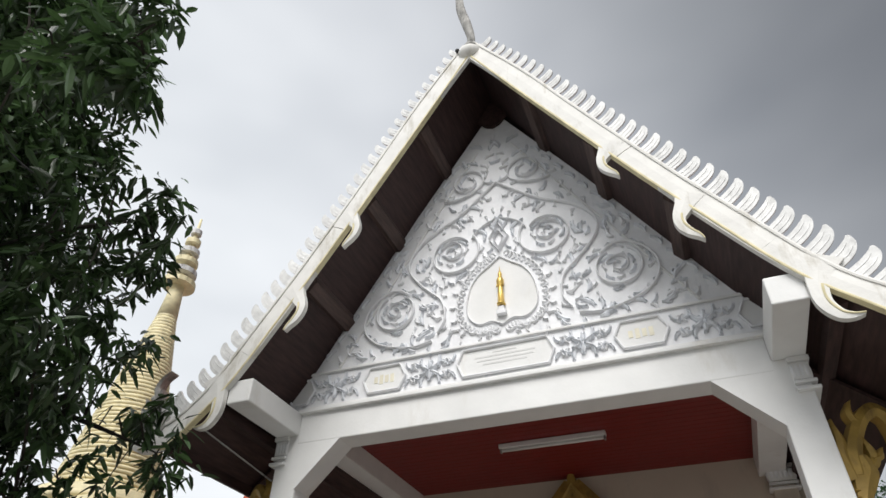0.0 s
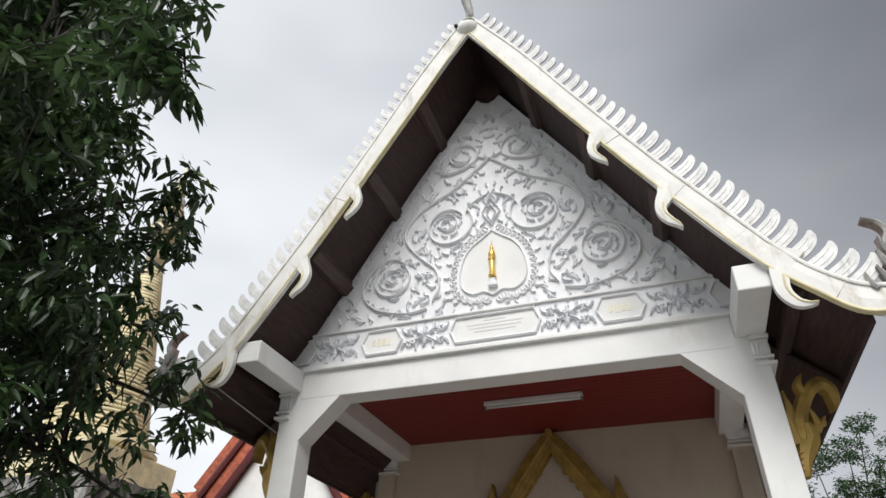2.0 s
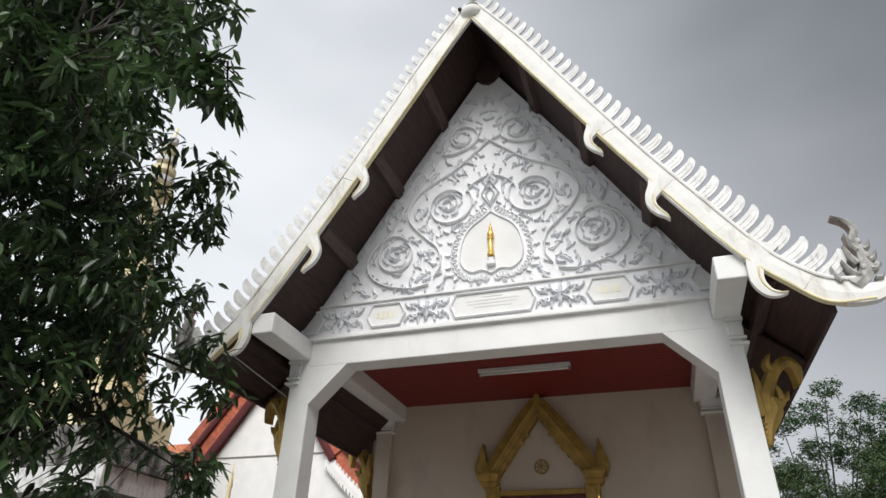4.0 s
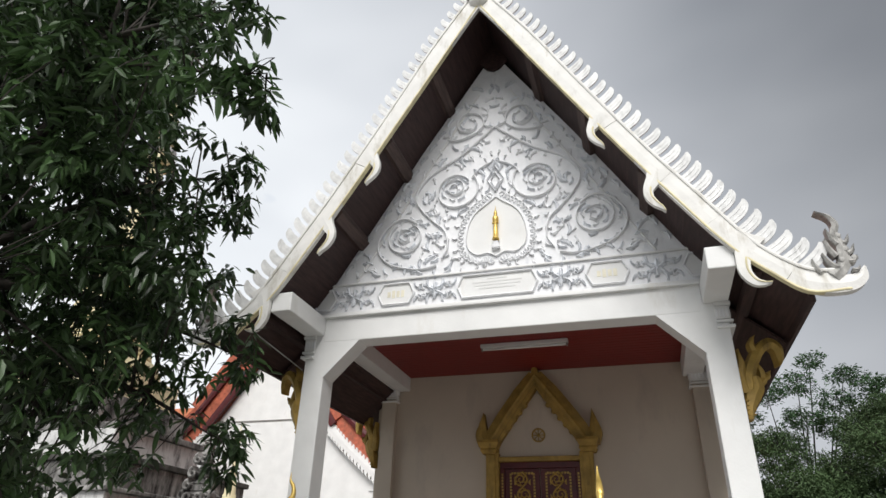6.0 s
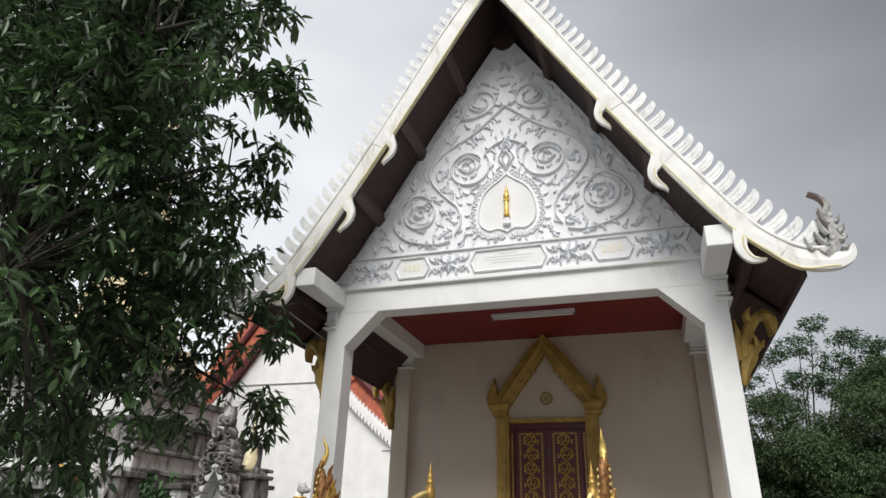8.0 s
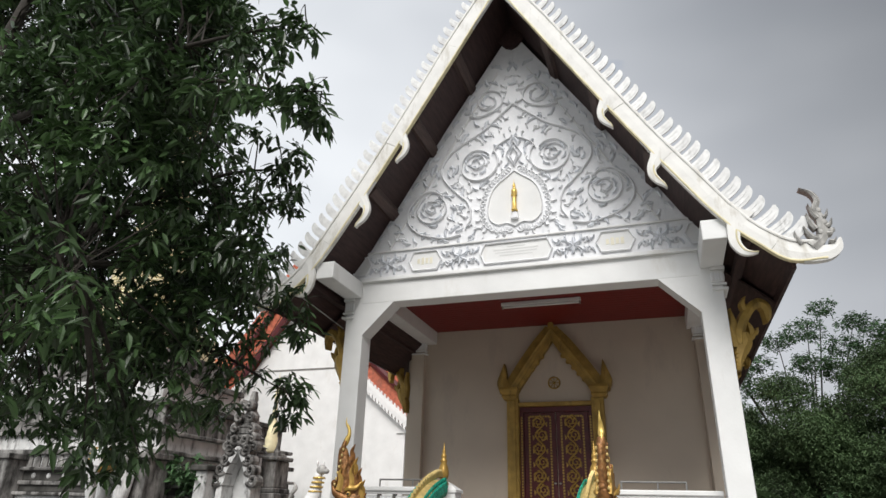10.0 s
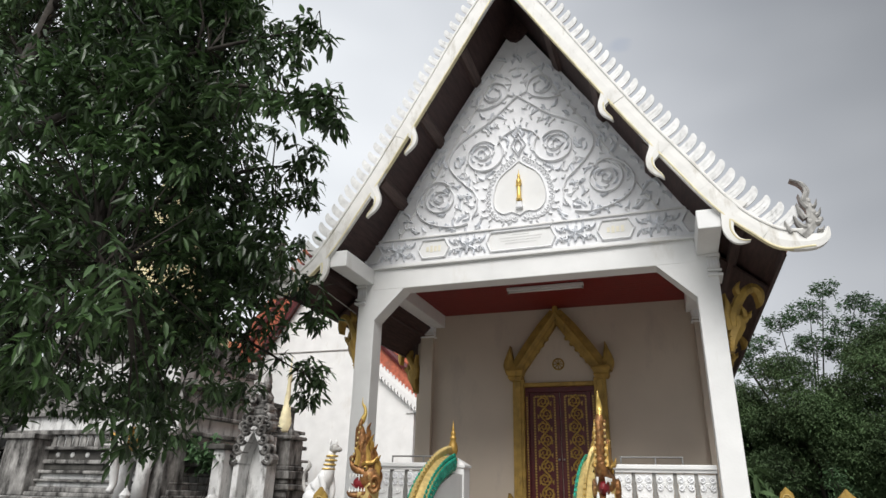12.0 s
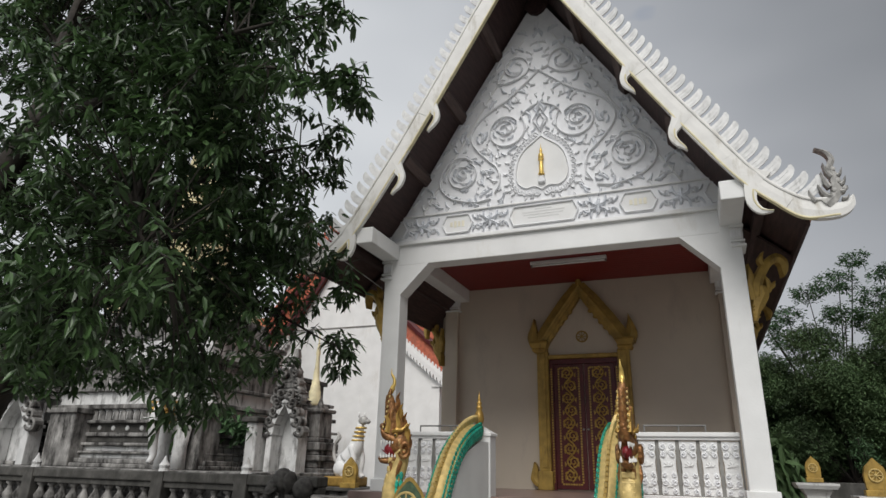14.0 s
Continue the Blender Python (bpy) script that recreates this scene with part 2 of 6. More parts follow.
def bm_ribbon(line, widths, y0, y1, bm=None, crown=0.0):
    """A band that follows a line in x and z, with half widths along it, from y0 (front) to y1; crown lifts its middle to the front."""
    bm = bm or bmesh.new()
    n = len(line)
    rows = []
    for i, p in enumerate(line):
        d = (Vector(line[min(i + 1, n - 1)]) - Vector(line[max(i - 1, 0)])).normalized()
        s = Vector((-d.y, d.x))
        u = i / (n - 1) * (len(widths) - 1)
        k = min(int(u), len(widths) - 2)
        h = widths[k] + (widths[k + 1] - widths[k]) * (u - k)
        a, b = Vector(p) + s * h, Vector(p) - s * h
        rows.append([bm.verts.new(v) for v in ((a.x, y0, a.y), (p[0], y0 - crown, p[1]), (b.x, y0, b.y), (b.x, y1, b.y), (a.x, y1, a.y))])
    for r, q in zip(rows, rows[1:]):
        for j in range(5):
            bm.faces.new((r[j], r[(j + 1) % 5], q[(j + 1) % 5], q[j]))
    bm.faces.new(rows[0])
    bm.faces.new(rows[-1][::-1])
    return bm


def bm_tube(line, radii, n=8, bm=None, squash=1.0):
    """A tapered tube along a line in space."""
    bm = bm or bmesh.new()
    line = [Vector(p) for p in line]
    m = len(line)
    rings = []
    ref = Vector((0.13, 0.31, 0.94))
    for i, p in enumerate(line):
        d = (line[min(i + 1, m - 1)] - line[max(i - 1, 0)]).normalized()
        if abs(d.dot(ref)) > 0.97:
            ref = Vector((0.94, 0.13, 0.31))
        a = d.cross(ref).normalized()
        b = d.cross(a)
        u = i / (m - 1) * (len(radii) - 1)
        k = min(int(u), len(radii) - 2)
        r = radii[k] + (radii[k + 1] - radii[k]) * (u - k)
        rings.append([bm.verts.new(p + (a * math.cos(t) + b * math.sin(t) * squash) * r) for t in (2 * math.pi * j / n for j in range(n))])
    for r, q in zip(rings, rings[1:]):
        for j in range(n):
            bm.faces.new((r[j], r[(j + 1) % n], q[(j + 1) % n], q[j]))
    bm.faces.new(rings[0][::-1])
    bm.faces.new(rings[-1])
    return bm


def bm_lathe(profile, centre, n=24, bm=None, square=False, turn=0.0):
    """A turned form from (radius, height) pairs; square=True gives a four-sided one."""
    bm = bm or bmesh.new()
    n = 4 if square else n
    k = math.sqrt(2) if square else 1
    rings = []
    for r, z in profile:
        rings.append([bm.verts.new((centre[0] + k * r * math.cos(t), centre[1] + k * r * math.sin(t), centre[2] + z))
                      for t in (turn + 2 * math.pi * (j + (0.5 if square else 0)) / n for j in range(n))])
    for r, q in zip(rings, rings[1:]):
        for j in range(n):
            bm.faces.new((r[j], r[(j + 1) % n], q[(j + 1) % n], q[j]))
    bm.faces.new(rings[0][::-1])
    bm.faces.new(rings[-1])
    return bm


def bm_ball(c, r, squash=(1, 1, 1), seg=12, bm=None, rot=None):
    bm = bm or bmesh.new()
    bmesh.ops.create_uvsphere(bm, u_segments=seg, v_segments=max(6, seg // 2 + 1), radius=r, matrix=Matrix.LocRotScale(c, rot, squash))
    return bm


def spiral(cx, cz, r0, r1, a0, turns, n=30):
    """Points of a scroll round a centre, in x and z."""
    out = []
    for i in range(n + 1):
        t = i / n
        r = r0 + (r1 - r0) * t
        a = radians(a0) + turns * 2 * math.pi * t
        out.append(Vector((cx + r * math.cos(a), cz + r * math.sin(a))))
    return out

# ---- ground and porch ----
FY, RY, BY, DECK = 2.72, 1.85, 5.9, 0.97        # facade, roof verge, back wall, porch floor
OFF = -0.1                                       # the back wall's middle

bm = bmesh.new()
bmesh.ops.create_grid(bm, x_segments=2, y_segments=2, size=900)
structure("ground", bm, CONCRETE, "worn grey concrete temple yard with dark stains")

structure("porch_floor", bm_box(-2.75, 2.75, 2.62, 6.0, 0, DECK, 0.015), FLOOR, "dark red tiled porch floor on a raised base")
stairs = thing("stairs", "short flight of concrete stairs up to the temple porch", "stairs", (0, 1.7, 0))
for i in range(5):
    part("step", bm_box(-0.74, 0.74, 1.12 + 0.3 * i, 2.615, 0.165 * i, 0.165 * (i + 1) - (0 if i < 4 else 0.02), 0.008), CONCRETE, stairs)

hall = thing("temple_hall", "long white temple hall behind the porch", "building", (0, 10, 0), kind="structure")
part("side_wall", bm_box(-2.75, -2.55, 6.12, 16, 0, 4.4), WALL, hall)
part("side_wall", bm_box(2.35, 2.55, 6.12, 16, 0, 4.4), WALL, hall)
part("rear_wall", bm_box(-2.75, 2.55, 16, 16.2, 0, 4.4), WALL, hall)
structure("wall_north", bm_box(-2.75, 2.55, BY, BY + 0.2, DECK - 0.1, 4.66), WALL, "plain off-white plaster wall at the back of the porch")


def capital(parent, x0, x1, y0, y1, z):
    """Mouldings round the head of a square shaft, top at z, with a row of hanging petals."""
    for dz, h, g in ((0.0, 0.05, 0.035), (0.06, 0.13, 0.022), (0.20, 0.03, 0.03), (0.255, 0.028, 0.045)):
        part("moulding", bm_box(x0 - g, x1 + g, y0 - g, y1 + g, z - dz - h, z - dz, 0.008), WHITE, parent)
    bm = bmesh.new()
    n = 5
    for side in (0, 1, 2):
        for i in range(n):
            t = (i + 0.5) / n
            if side == 0:
                c, sq = (x0 + (x1 - x0) * t, y0 - 0.026, z - 0.115), (0.9, 0.35, 1.9)
            elif side == 1:
                c, sq = (x0 - 0.026, y0 + (y1 - y0) * t, z - 0.115), (0.35, 0.9, 1.9)
            else:
                c, sq = (x1 + 0.026, y0 + (y1 - y0) * t, z - 0.115), (0.35, 0.9, 1.9)
            bm_ball(c, 0.024, sq, 6, bm)
    part("petal_row", bm, RELIEF, parent)


for s in (-1, 1):
    col = thing("porch_column", "square white plastered porch column with a petalled capital", "column", (s * 2.285, FY + 0.14, DECK), "porch columns")
    part("shaft", bm_box(s * 2.15, s * 2.42, FY + 0.003, FY + 0.28, DECK, 4.2, 0.012), WHITE, col)
    part("base_block", bm_box(s * 2.285 - 0.17, s * 2.285 + 0.17, FY - 0.03, FY + 0.31, DECK, DECK + 0.16, 0.01), WHITE, col)
    # only the outer half of the capital stands free
    a, b = (2.30, 2.43) if s > 0 else (-2.43, -2.30)
    for dz, h, g in ((0.0, 0.04, 0.03), (0.05, 0.14, 0.012), (0.20, 0.028, 0.03), (0.26, 0.03, 0.04)):
        part("moulding", bm_box(a - (g if s < 0 else 0), b + (g if s > 0 else 0), FY - g, FY + 0.28 + g, 4.19 - dz - h, 4.19 - dz, 0.006), WHITE, col)
    bm = bmesh.new()
    for i in range(4):
        bm_ball((a + (b - a) * (i + 0.5) / 4, FY - 0.014, 4.07), 0.02, (0.85, 0.5, 2.6), 6, bm)
    for i in range(6):
        bm_ball((s * 2.442, FY + 0.03 + 0.045 * i, 4.07), 0.022, (0.5, 0.85, 2.6), 6, bm)
    part("petal_row", bm, RELIEF, col)
    end = thing("beam_end", "white square beam end jutting out under the eaves", "beam", (s * 2.33, 2.28, 4.3), "beam ends")
    part("block", bm_box(s * 2.20, s * 2.45, 1.87, FY + 0.2, 4.19, 4.42, 0.012), WHITE, end)
    # bracket corner between lintel and column
    br = thing("lintel_haunch", "sloping white haunch between lintel and column", "beam", (s * 1.95, FY + 0.12, 3.9), "haunches", "structure")
    part("wedge", bm_prism([(s * 1.716, 4.102), (s * 2.16, 3.65), (s * 2.16, 4.102)], FY + 0.001, FY + 0.26), WHITE, br)
    # side beam from column to back wall, and pilaster there
    sb = thing("side_beam", "white side beam of the porch", "beam", (s * 2.3, 4.4, 4.3), "side beams", "structure")
    part("beam", bm_box(s * 2.16 + OFF * 0.5, s * 2.45 + OFF * 0.5, FY + 0.285, BY - 0.002, 4.33, 4.60, 0.01), WHITE, sb)
    pl = thing("wall_pilaster", "shallow white wall pilaster with a petalled capital", "column", (s * 2.43 + OFF, BY - 0.1, DECK), "wall pilasters")
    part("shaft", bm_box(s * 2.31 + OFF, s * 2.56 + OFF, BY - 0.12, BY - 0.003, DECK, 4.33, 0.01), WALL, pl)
    capital(pl, min(s * 2.31, s * 2.56) + OFF, max(s * 2.31, s * 2.56) + OFF, BY - 0.12, BY - 0.05, 4.41)

structure("lintel", bm_box(-2.2, 2.2, FY, FY + 0.27, 4.10, 4.42, 0.012), WHITE, "broad white lintel beam across the porch front")

# ceiling of red boards, one mesh
bm = bmesh.new()
k = 26
for i in range(k):
    y0 = 2.99 + (BY - 2.99) * i / k
    bm_box(-2.35, 2.25, y0 + 0.004, y0 + (BY - 2.99) / k - 0.004, 4.56, 4.59, 0.0, bm)
bm_box(-2.35, 2.25, 2.99, BY, 4.59, 4.61, 0.0, bm)
structure("ceiling", bm, REDCEIL, "dark red painted board ceiling of the porch")

lamp = thing("tube_light", "unlit white fluorescent tube light fixed to the red ceiling", "lamp", (-0.02, 4.5, 4.55))
part("housing", bm_box(-0.64, 0.6, 4.46, 4.55, 4.50, 4.555, 0.008), TUBE, lamp)
part("tube", bm_tube([(-0.61, 4.505, 4.48), (0.57, 4.505, 4.48)], [0.016, 0.016], 10), TUBE, lamp, "", True)
for x in (-0.63, 0.575):
    part("lamp_holder", bm_box(x, x + 0.02, 4.48, 4.53, 4.455, 4.505, 0.004), METAL, lamp)

# ---- pediment ----
ped = thing("pediment", "white plaster pediment with scrolling leaf relief", "pediment", (0, FY, 4.42))
part("wall", bm_prism([(-2.46, 4.422), (2.46, 4.422), (2.40, 4.56), (0, 8.36), (-2.40, 4.56)], FY + 0.004, FY + 0.2), RELIEF, ped)
part("sill_moulding", bm_box(-2.22, 2.22, FY - 0.05, FY + 0.003, 4.405, 4.445, 0.008), WHITE, ped)
part("sill_moulding", bm_box(-2.22, 2.22, FY - 0.03, FY + 0.003, 4.447, 4.467, 0.005), WHITE, ped)
part("band_moulding", bm_box(-2.2, 2.2, FY - 0.026, FY + 0.003, 4.836, 4.862, 0.006), WHITE, ped)
for s in (-1, 1):
    ln = [(s * 0.22, 7.62), (s * 1.0, 6.29), (s * 1.82, 4.88)]
    part("border_ridge", bm_ribbon([Vector(p) for p in ln], [0.011, 0.011], FY - 0.012, FY + 0.004, None, 0.006), WHITE, ped)


def leaf_mesh(name, length, width, curl, lift, material, lobes=3):
    """A carved flame leaf: a comma-shaped blade that bends as it grows along +x, with hooked lobes on its outer side; raised to -y."""
    bm = bmesh.new()
    sg = 1 if curl >= 0 else -1

    def spot(t):
        a = curl * 2.4 * t
        return Vector((length * (math.sin(a) / (curl * 2.4)), length * (1 - math.cos(a)) / (curl * 2.4))) if abs(curl) > 0.01 else Vector((length * t, 0))

    line = [spot(i / 9) for i in range(10)]
    bm_ribbon(line, [width * 0.16, width * 0.40, width * 0.44, width * 0.30, 0.003], -lift, 0.003, bm, lift * 0.8)
    for i in range(lobes):
        t = 0.12 + 0.56 * i / max(1, lobes - 1)
        c, d = spot(t), (spot(t + 0.05) - spot(t)).normalized()
        out = Vector((d.y, -d.x)) * sg
        k = 1 - 0.45 * t
        ll = smooth_line([c, c + d * (0.10 * length) + out * (width * 0.42 * k), c + d * (0.25 * length) + out * (width * 0.62 * k), c + d * (0.36 * length) + out * (width * 0.46 * k)], 3)
        bm_ribbon(ll, [width * 0.14, width * 0.20, width * 0.13, 0.002], -lift * 0.85, 0.003, bm, lift * 0.6)
    return finish(name, bm, material)


LEAF_A = leaf_mesh("relief_leaf_a", 0.19, 0.046, 0.55, 0.016, LEAFGREY)
LEAF_B = leaf_mesh("relief_leaf_b", 0.19, 0.046, -0.55, 0.016, LEAFGREY)
LEAF_C = leaf_mesh("relief_leaf_c", 0.14, 0.038, 0.8, 0.015, RELIEF, 2)
LEAF_D = leaf_mesh("relief_leaf_d", 0.14, 0.038, -0.8, 0.015, RELIEF, 2)


def put_leaf(x, z, angle, size=1.0, kind=0, s=1, parent=None):
    me = (LEAF_A, LEAF_B, LEAF_C, LEAF_D)[kind]
    m = Matrix.LocRotScale((s * x, FY + 0.002, z), Euler((0, -radians(angle) if s > 0 else radians(angle) + math.pi, 0)), (size, 1, size if s > 0 else -size))
    piece("leaf", me, parent or ped, m)


def stem(line, w0=0.02, w1=0.012, s=1, lift=0.036):
    pts = [Vector((s * p[0], p[1])) for p in line]
    part("scroll", bm_ribbon(pts, [w0 * 0.6, w0 * 0.6, w1 * 0.6], FY - lift * 0.8, FY + 0.004, None, 0.010), RELIEF, ped)


rnd = random.Random(4)
for s in (-1, 1):
    # main scrolls: top, middle and outer, with their stems
    stem(spiral(0.36, 7.11, 0.215, 0.10, 200, -1.15, 36), 0.018, 0.008, s)
    stem(smooth_line([(0.0, 6.98), (0.10, 7.02), (0.155, 7.05), (0.18, 7.0), (0.30, 6.91), (0.50, 6.86), (0.66, 6.88)], 5), 0.014, 0.006, s)
    stem(smooth_line([(0.0, 7.0), (0.22, 6.80), (0.48, 6.58), (0.86, 6.36), (1.04, 6.14), (1.06, 5.96), (0.96, 5.78), (0.80, 5.60), (0.66, 5.45), (0.62, 5.22), (0.70, 5.06)], 5), 0.02, 0.012, s)
    stem(spiral(0.52, 6.06, 0.30, 0.21, 140, 1.0, 40), 0.019, 0.010, s)
    stem(spiral(0.54, 6.08, 0.15, 0.03, 30, 1.5, 36), 0.012, 0.007, s)
    stem(smooth_line([(0.02, 6.42), (0.16, 6.36), (0.26, 6.28), (0.31, 6.2)], 5), 0.016, 0.010, s)
    stem(spiral(1.19, 5.43, 0.235, 0.20, 60, -0.85, 36), 0.018, 0.010, s)
    stem(spiral(1.20, 5.44, 0.12, 0.03, 160, -1.3, 30), 0.011, 0.006, s)
    stem(smooth_line([(1.04, 5.62), (1.16, 5.70), (1.31, 5.70), (1.47, 5.58), (1.56, 5.40), (1.53, 5.22), (1.40, 5.08), (1.22, 5.00), (0.98, 4.95), (0.76, 4.98)], 5), 0.021, 0.012, s)
    # leaves thrown off round every scroll
    for cx, cz, r, n, ph in ((0.36, 7.11, 0.08, 5, 20), (0.54, 6.07, 0.16, 7, 10), (1.19, 5.43, 0.14, 7, 0), (0.54, 6.07, 0.04, 3, 40), (1.19, 5.43, 0.04, 3, 70)):
        for i in range(n):
            a = ph + 360 * i / n
            put_leaf(cx + r * math.cos(radians(a)), cz + r * math.sin(radians(a)), a + 70, 0.60 + 0.2 * rnd.random(), 2 if i % 2 else 0, s)
    for i in range(13):
        a = 150 - 20 * i
        cx, cz, r = 1.20, 5.36, 0.36 + 0.03 * math.sin(i * 1.7)
        if -130 < a < 160:
            put_leaf(cx + r * math.cos(radians(a)) * 0.92, cz + r * math.sin(radians(a)), a - 80, 0.7, 3 if i % 2 else 1, s)
    for i, (x, z, a) in enumerate(((0.50, 6.70, 20), (0.66, 6.60, -15), (0.80, 6.52, 10), (0.94, 6.44, -20), (1.10, 6.28, -45), (1.14, 6.08, -70), (0.86, 6.30, 200), (0.76, 6.44, 170),
                                   (0.92, 6.10, 230), (0.90, 5.95, 150), (0.84, 5.80, 200), (0.78, 5.70, 120), (0.74, 5.52, 60), (0.70, 5.40, 30), (0.66, 5.25, -20), (0.82, 5.36, 100),
                                   (0.86, 5.20, 50), (0.78, 5.12, 0), (0.95, 5.08, 40), (0.64, 5.62, 140), (0.50, 5.66, 110), (0.20, 6.62, 60), (0.32, 6.50, 20), (0.12, 6.74, 100),
                                   (0.40, 6.42, 40), (0.22, 7.38, 60), (0.12, 7.46, 110), (0.10, 7.28, 95), (0.34, 7.38, 30), (0.56, 7.12, -40), (0.62, 6.98, -60), (0.52, 6.94, 0),
                                   (0.06, 7.60, 90), (0.16, 7.66, 60), (0.20, 7.22, 130), (0.74, 6.78, -40), (1.22, 5.98, 80), (1.14, 5.92, 110), (1.30, 5.92, 50), (1.20, 5.80, 160),
                                   (1.26, 5.80, 20), (1.62, 5.10, 40), (1.70, 5.00, 20), (1.56, 4.98, 60), (1.50, 4.93, 0), (1.66, 5.16, 80), (1.78, 4.93, 10), (1.40, 4.93, -10),
                                   (0.94, 4.90, 10), (0.66, 4.93, 170), (0.58, 5.02, 120), (0.46, 6.40, 90), (0.06, 6.30, 90), (0.14, 6.22, 70))):
        put_leaf(x, z, a, 0.75 + 0.35 * rnd.random(), i % 4, s)
    # flame fringe along the rake
    n = 13
    for i in range(n):
        t = (i + 0.5) / n
        x, z = 0.46 + (2.02 - 0.46) * t, 7.46 + (4.93 - 7.46) * t
        put_leaf(x + 0.03, z - 0.03, 95, 0.80, 0, s)
# small leaves that fill the ground between the scrolls
taken = []
for i in range(1800):
    x, z = rnd.uniform(0.04, 1.85), rnd.uniform(4.90, 7.5)
    if x > (7.56 - z) / 1.73 or (x / 0.56) ** 2 + ((z - 5.38) / 0.62) ** 2 < 1 or any((x - a) ** 2 + (z - b) ** 2 < 0.015 for a, b in taken):
        continue
    if min(math.hypot(x - 0.36, z - 7.11) - 0.24, math.hypot(x - 0.52, z - 6.06) - 0.32, math.hypot(x - 1.19, z - 5.43) - 0.26) < 0:
        continue
    taken.append((x, z))
    sx, sz = min(((0.36, 7.11), (0.52, 6.06), (1.19, 5.43)), key=lambda q: math.hypot(x - q[0], z - q[1]))
    ang = math.degrees(math.atan2(z - sz, x - sx)) + rnd.uniform(55, 95)
    for s in (-1, 1):
        put_leaf(x, z, ang, rnd.uniform(0.5, 0.75), len(taken) % 4, s)
# heart-shaped lotus medallion with a ring of petals
heart = [(0, 5.87), (0.11, 5.78), (0.24, 5.68), (0.33, 5.54), (0.375, 5.33), (0.35, 5.16), (0.24, 5.065), (0.11, 5.075), (0, 5.02)]
hp = smooth_line(heart, 3)
petal_bm = bmesh.new()
bm_ribbon(spiral(0, 0, 0.042, 0.036, -110, 0.62, 12), [0.009, 0.010, 0.006], -0.016, 0.003, petal_bm, 0.008)
bm_ribbon([Vector((-0.03, 0)), Vector((0.0, 0.004)), Vector((0.02, 0))], [0.012, 0.016, 0.004], -0.012, 0.003, petal_bm, 0.008)
SCALE_PETAL = finish("scale_petal", petal_bm, RELIEF)
for s in (-1, 1):
    stem([(p.x, p.y) for p in smooth_line(heart, 6)], 0.012, 0.010, s, 0.02)
    for i in range(1, len(hp) - 1):
        p, q = hp[i], hp[i + 1]
        d = (q - p).normalized()
        o = Vector((-d.y, d.x))
        ang = math.atan2(o.y, o.x)
        c = p + o * 0.075
        if s < 0:
            c, ang = Vector((-c.x, c.y)), math.pi - ang
        piece("petal", SCALE_PETAL, ped, Matrix.LocRotScale((c.x, FY + 0.001, c.y), Euler((0, -ang, 0)), (1, 1, s)))
        if i % 2 == 0:
            put_leaf(p.x + o.x * 0.13, p.y + o.y * 0.13, math.degrees(math.atan2(o.y, o.x)) - 40, 0.5, 2, s)
    stem([(0.0, 6.24), (0.06, 6.13), (0.0, 6.0)], 0.008, 0.006, s)
    stem([(0.0, 6.34), (0.11, 6.14), (0.0, 5.95)], 0.008, 0.006, s)
part("medallion_field", bm_prism([(p.x, p.y) for p in hp][:-1] + [(-p.x, p.y) for p in reversed(hp)][:-1], FY - 0.004, FY + 0.003), WHITE, ped)

# frieze band: flowers, framed panels and faded bars of writing
FZ = 4.652
PETAL = leaf_mesh("frieze_petal", 0.095, 0.052, 0.0, 0.026, LEAFGREY, 2)
for fx in (-1.83, -0.77, 0.75, 1.80):
    fl = part("flower", bm_ball((fx, FY - 0.012, FZ), 0.024, (1, 0.8, 1), 10), LEAFGREY, ped)
    for i in range(6):
        a = radians(30 + 60 * i)
        piece("petal", PETAL, ped, Matrix.LocRotScale((fx + 0.016 * math.cos(a), FY + 0.001, FZ + 0.016 * math.sin(a)), Euler((0, -a, 0)), None))
    for s in (-1, 1):
        for up in (-1, 1):
            for dx, dz, ang, size, kind in ((0.05, 0.03, 35, 0.75, 0), (0.10, 0.075, 10, 0.62, 1), (0.13, 0.03, 20, 0.70, 2), (0.17, 0.10, -10, 0.60, 3), (0.20, 0.055, 15, 0.55, 0)):
                put_leaf(s * fx + dx, FZ + up * dz, up * ang, size, kind if up > 0 else (1, 0, 3, 2)[kind], s)


def framed(cx, hw, hh, tip, name="frieze_panel"):
    pts = [(cx - hw - tip, FZ), (cx - hw, FZ + hh), (cx + hw, FZ + hh), (cx + hw + tip, FZ), (cx + hw, FZ - hh), (cx - hw, FZ - hh)]
    p = part(name, bm_prism(pts, FY - 0.006, FY + 0.003), WHITE, ped)
    bm = bmesh.new()
    for a, b in zip(pts, pts[1:] + pts[:1]):
        bm_ribbon([Vector(a), Vector(b)], [0.010, 0.010], FY - 0.026, FY - 0.005, bm, 0.008)
    ob = new("frame", finish("frame", bm, RELIEF))
    ob.parent = p
    return p


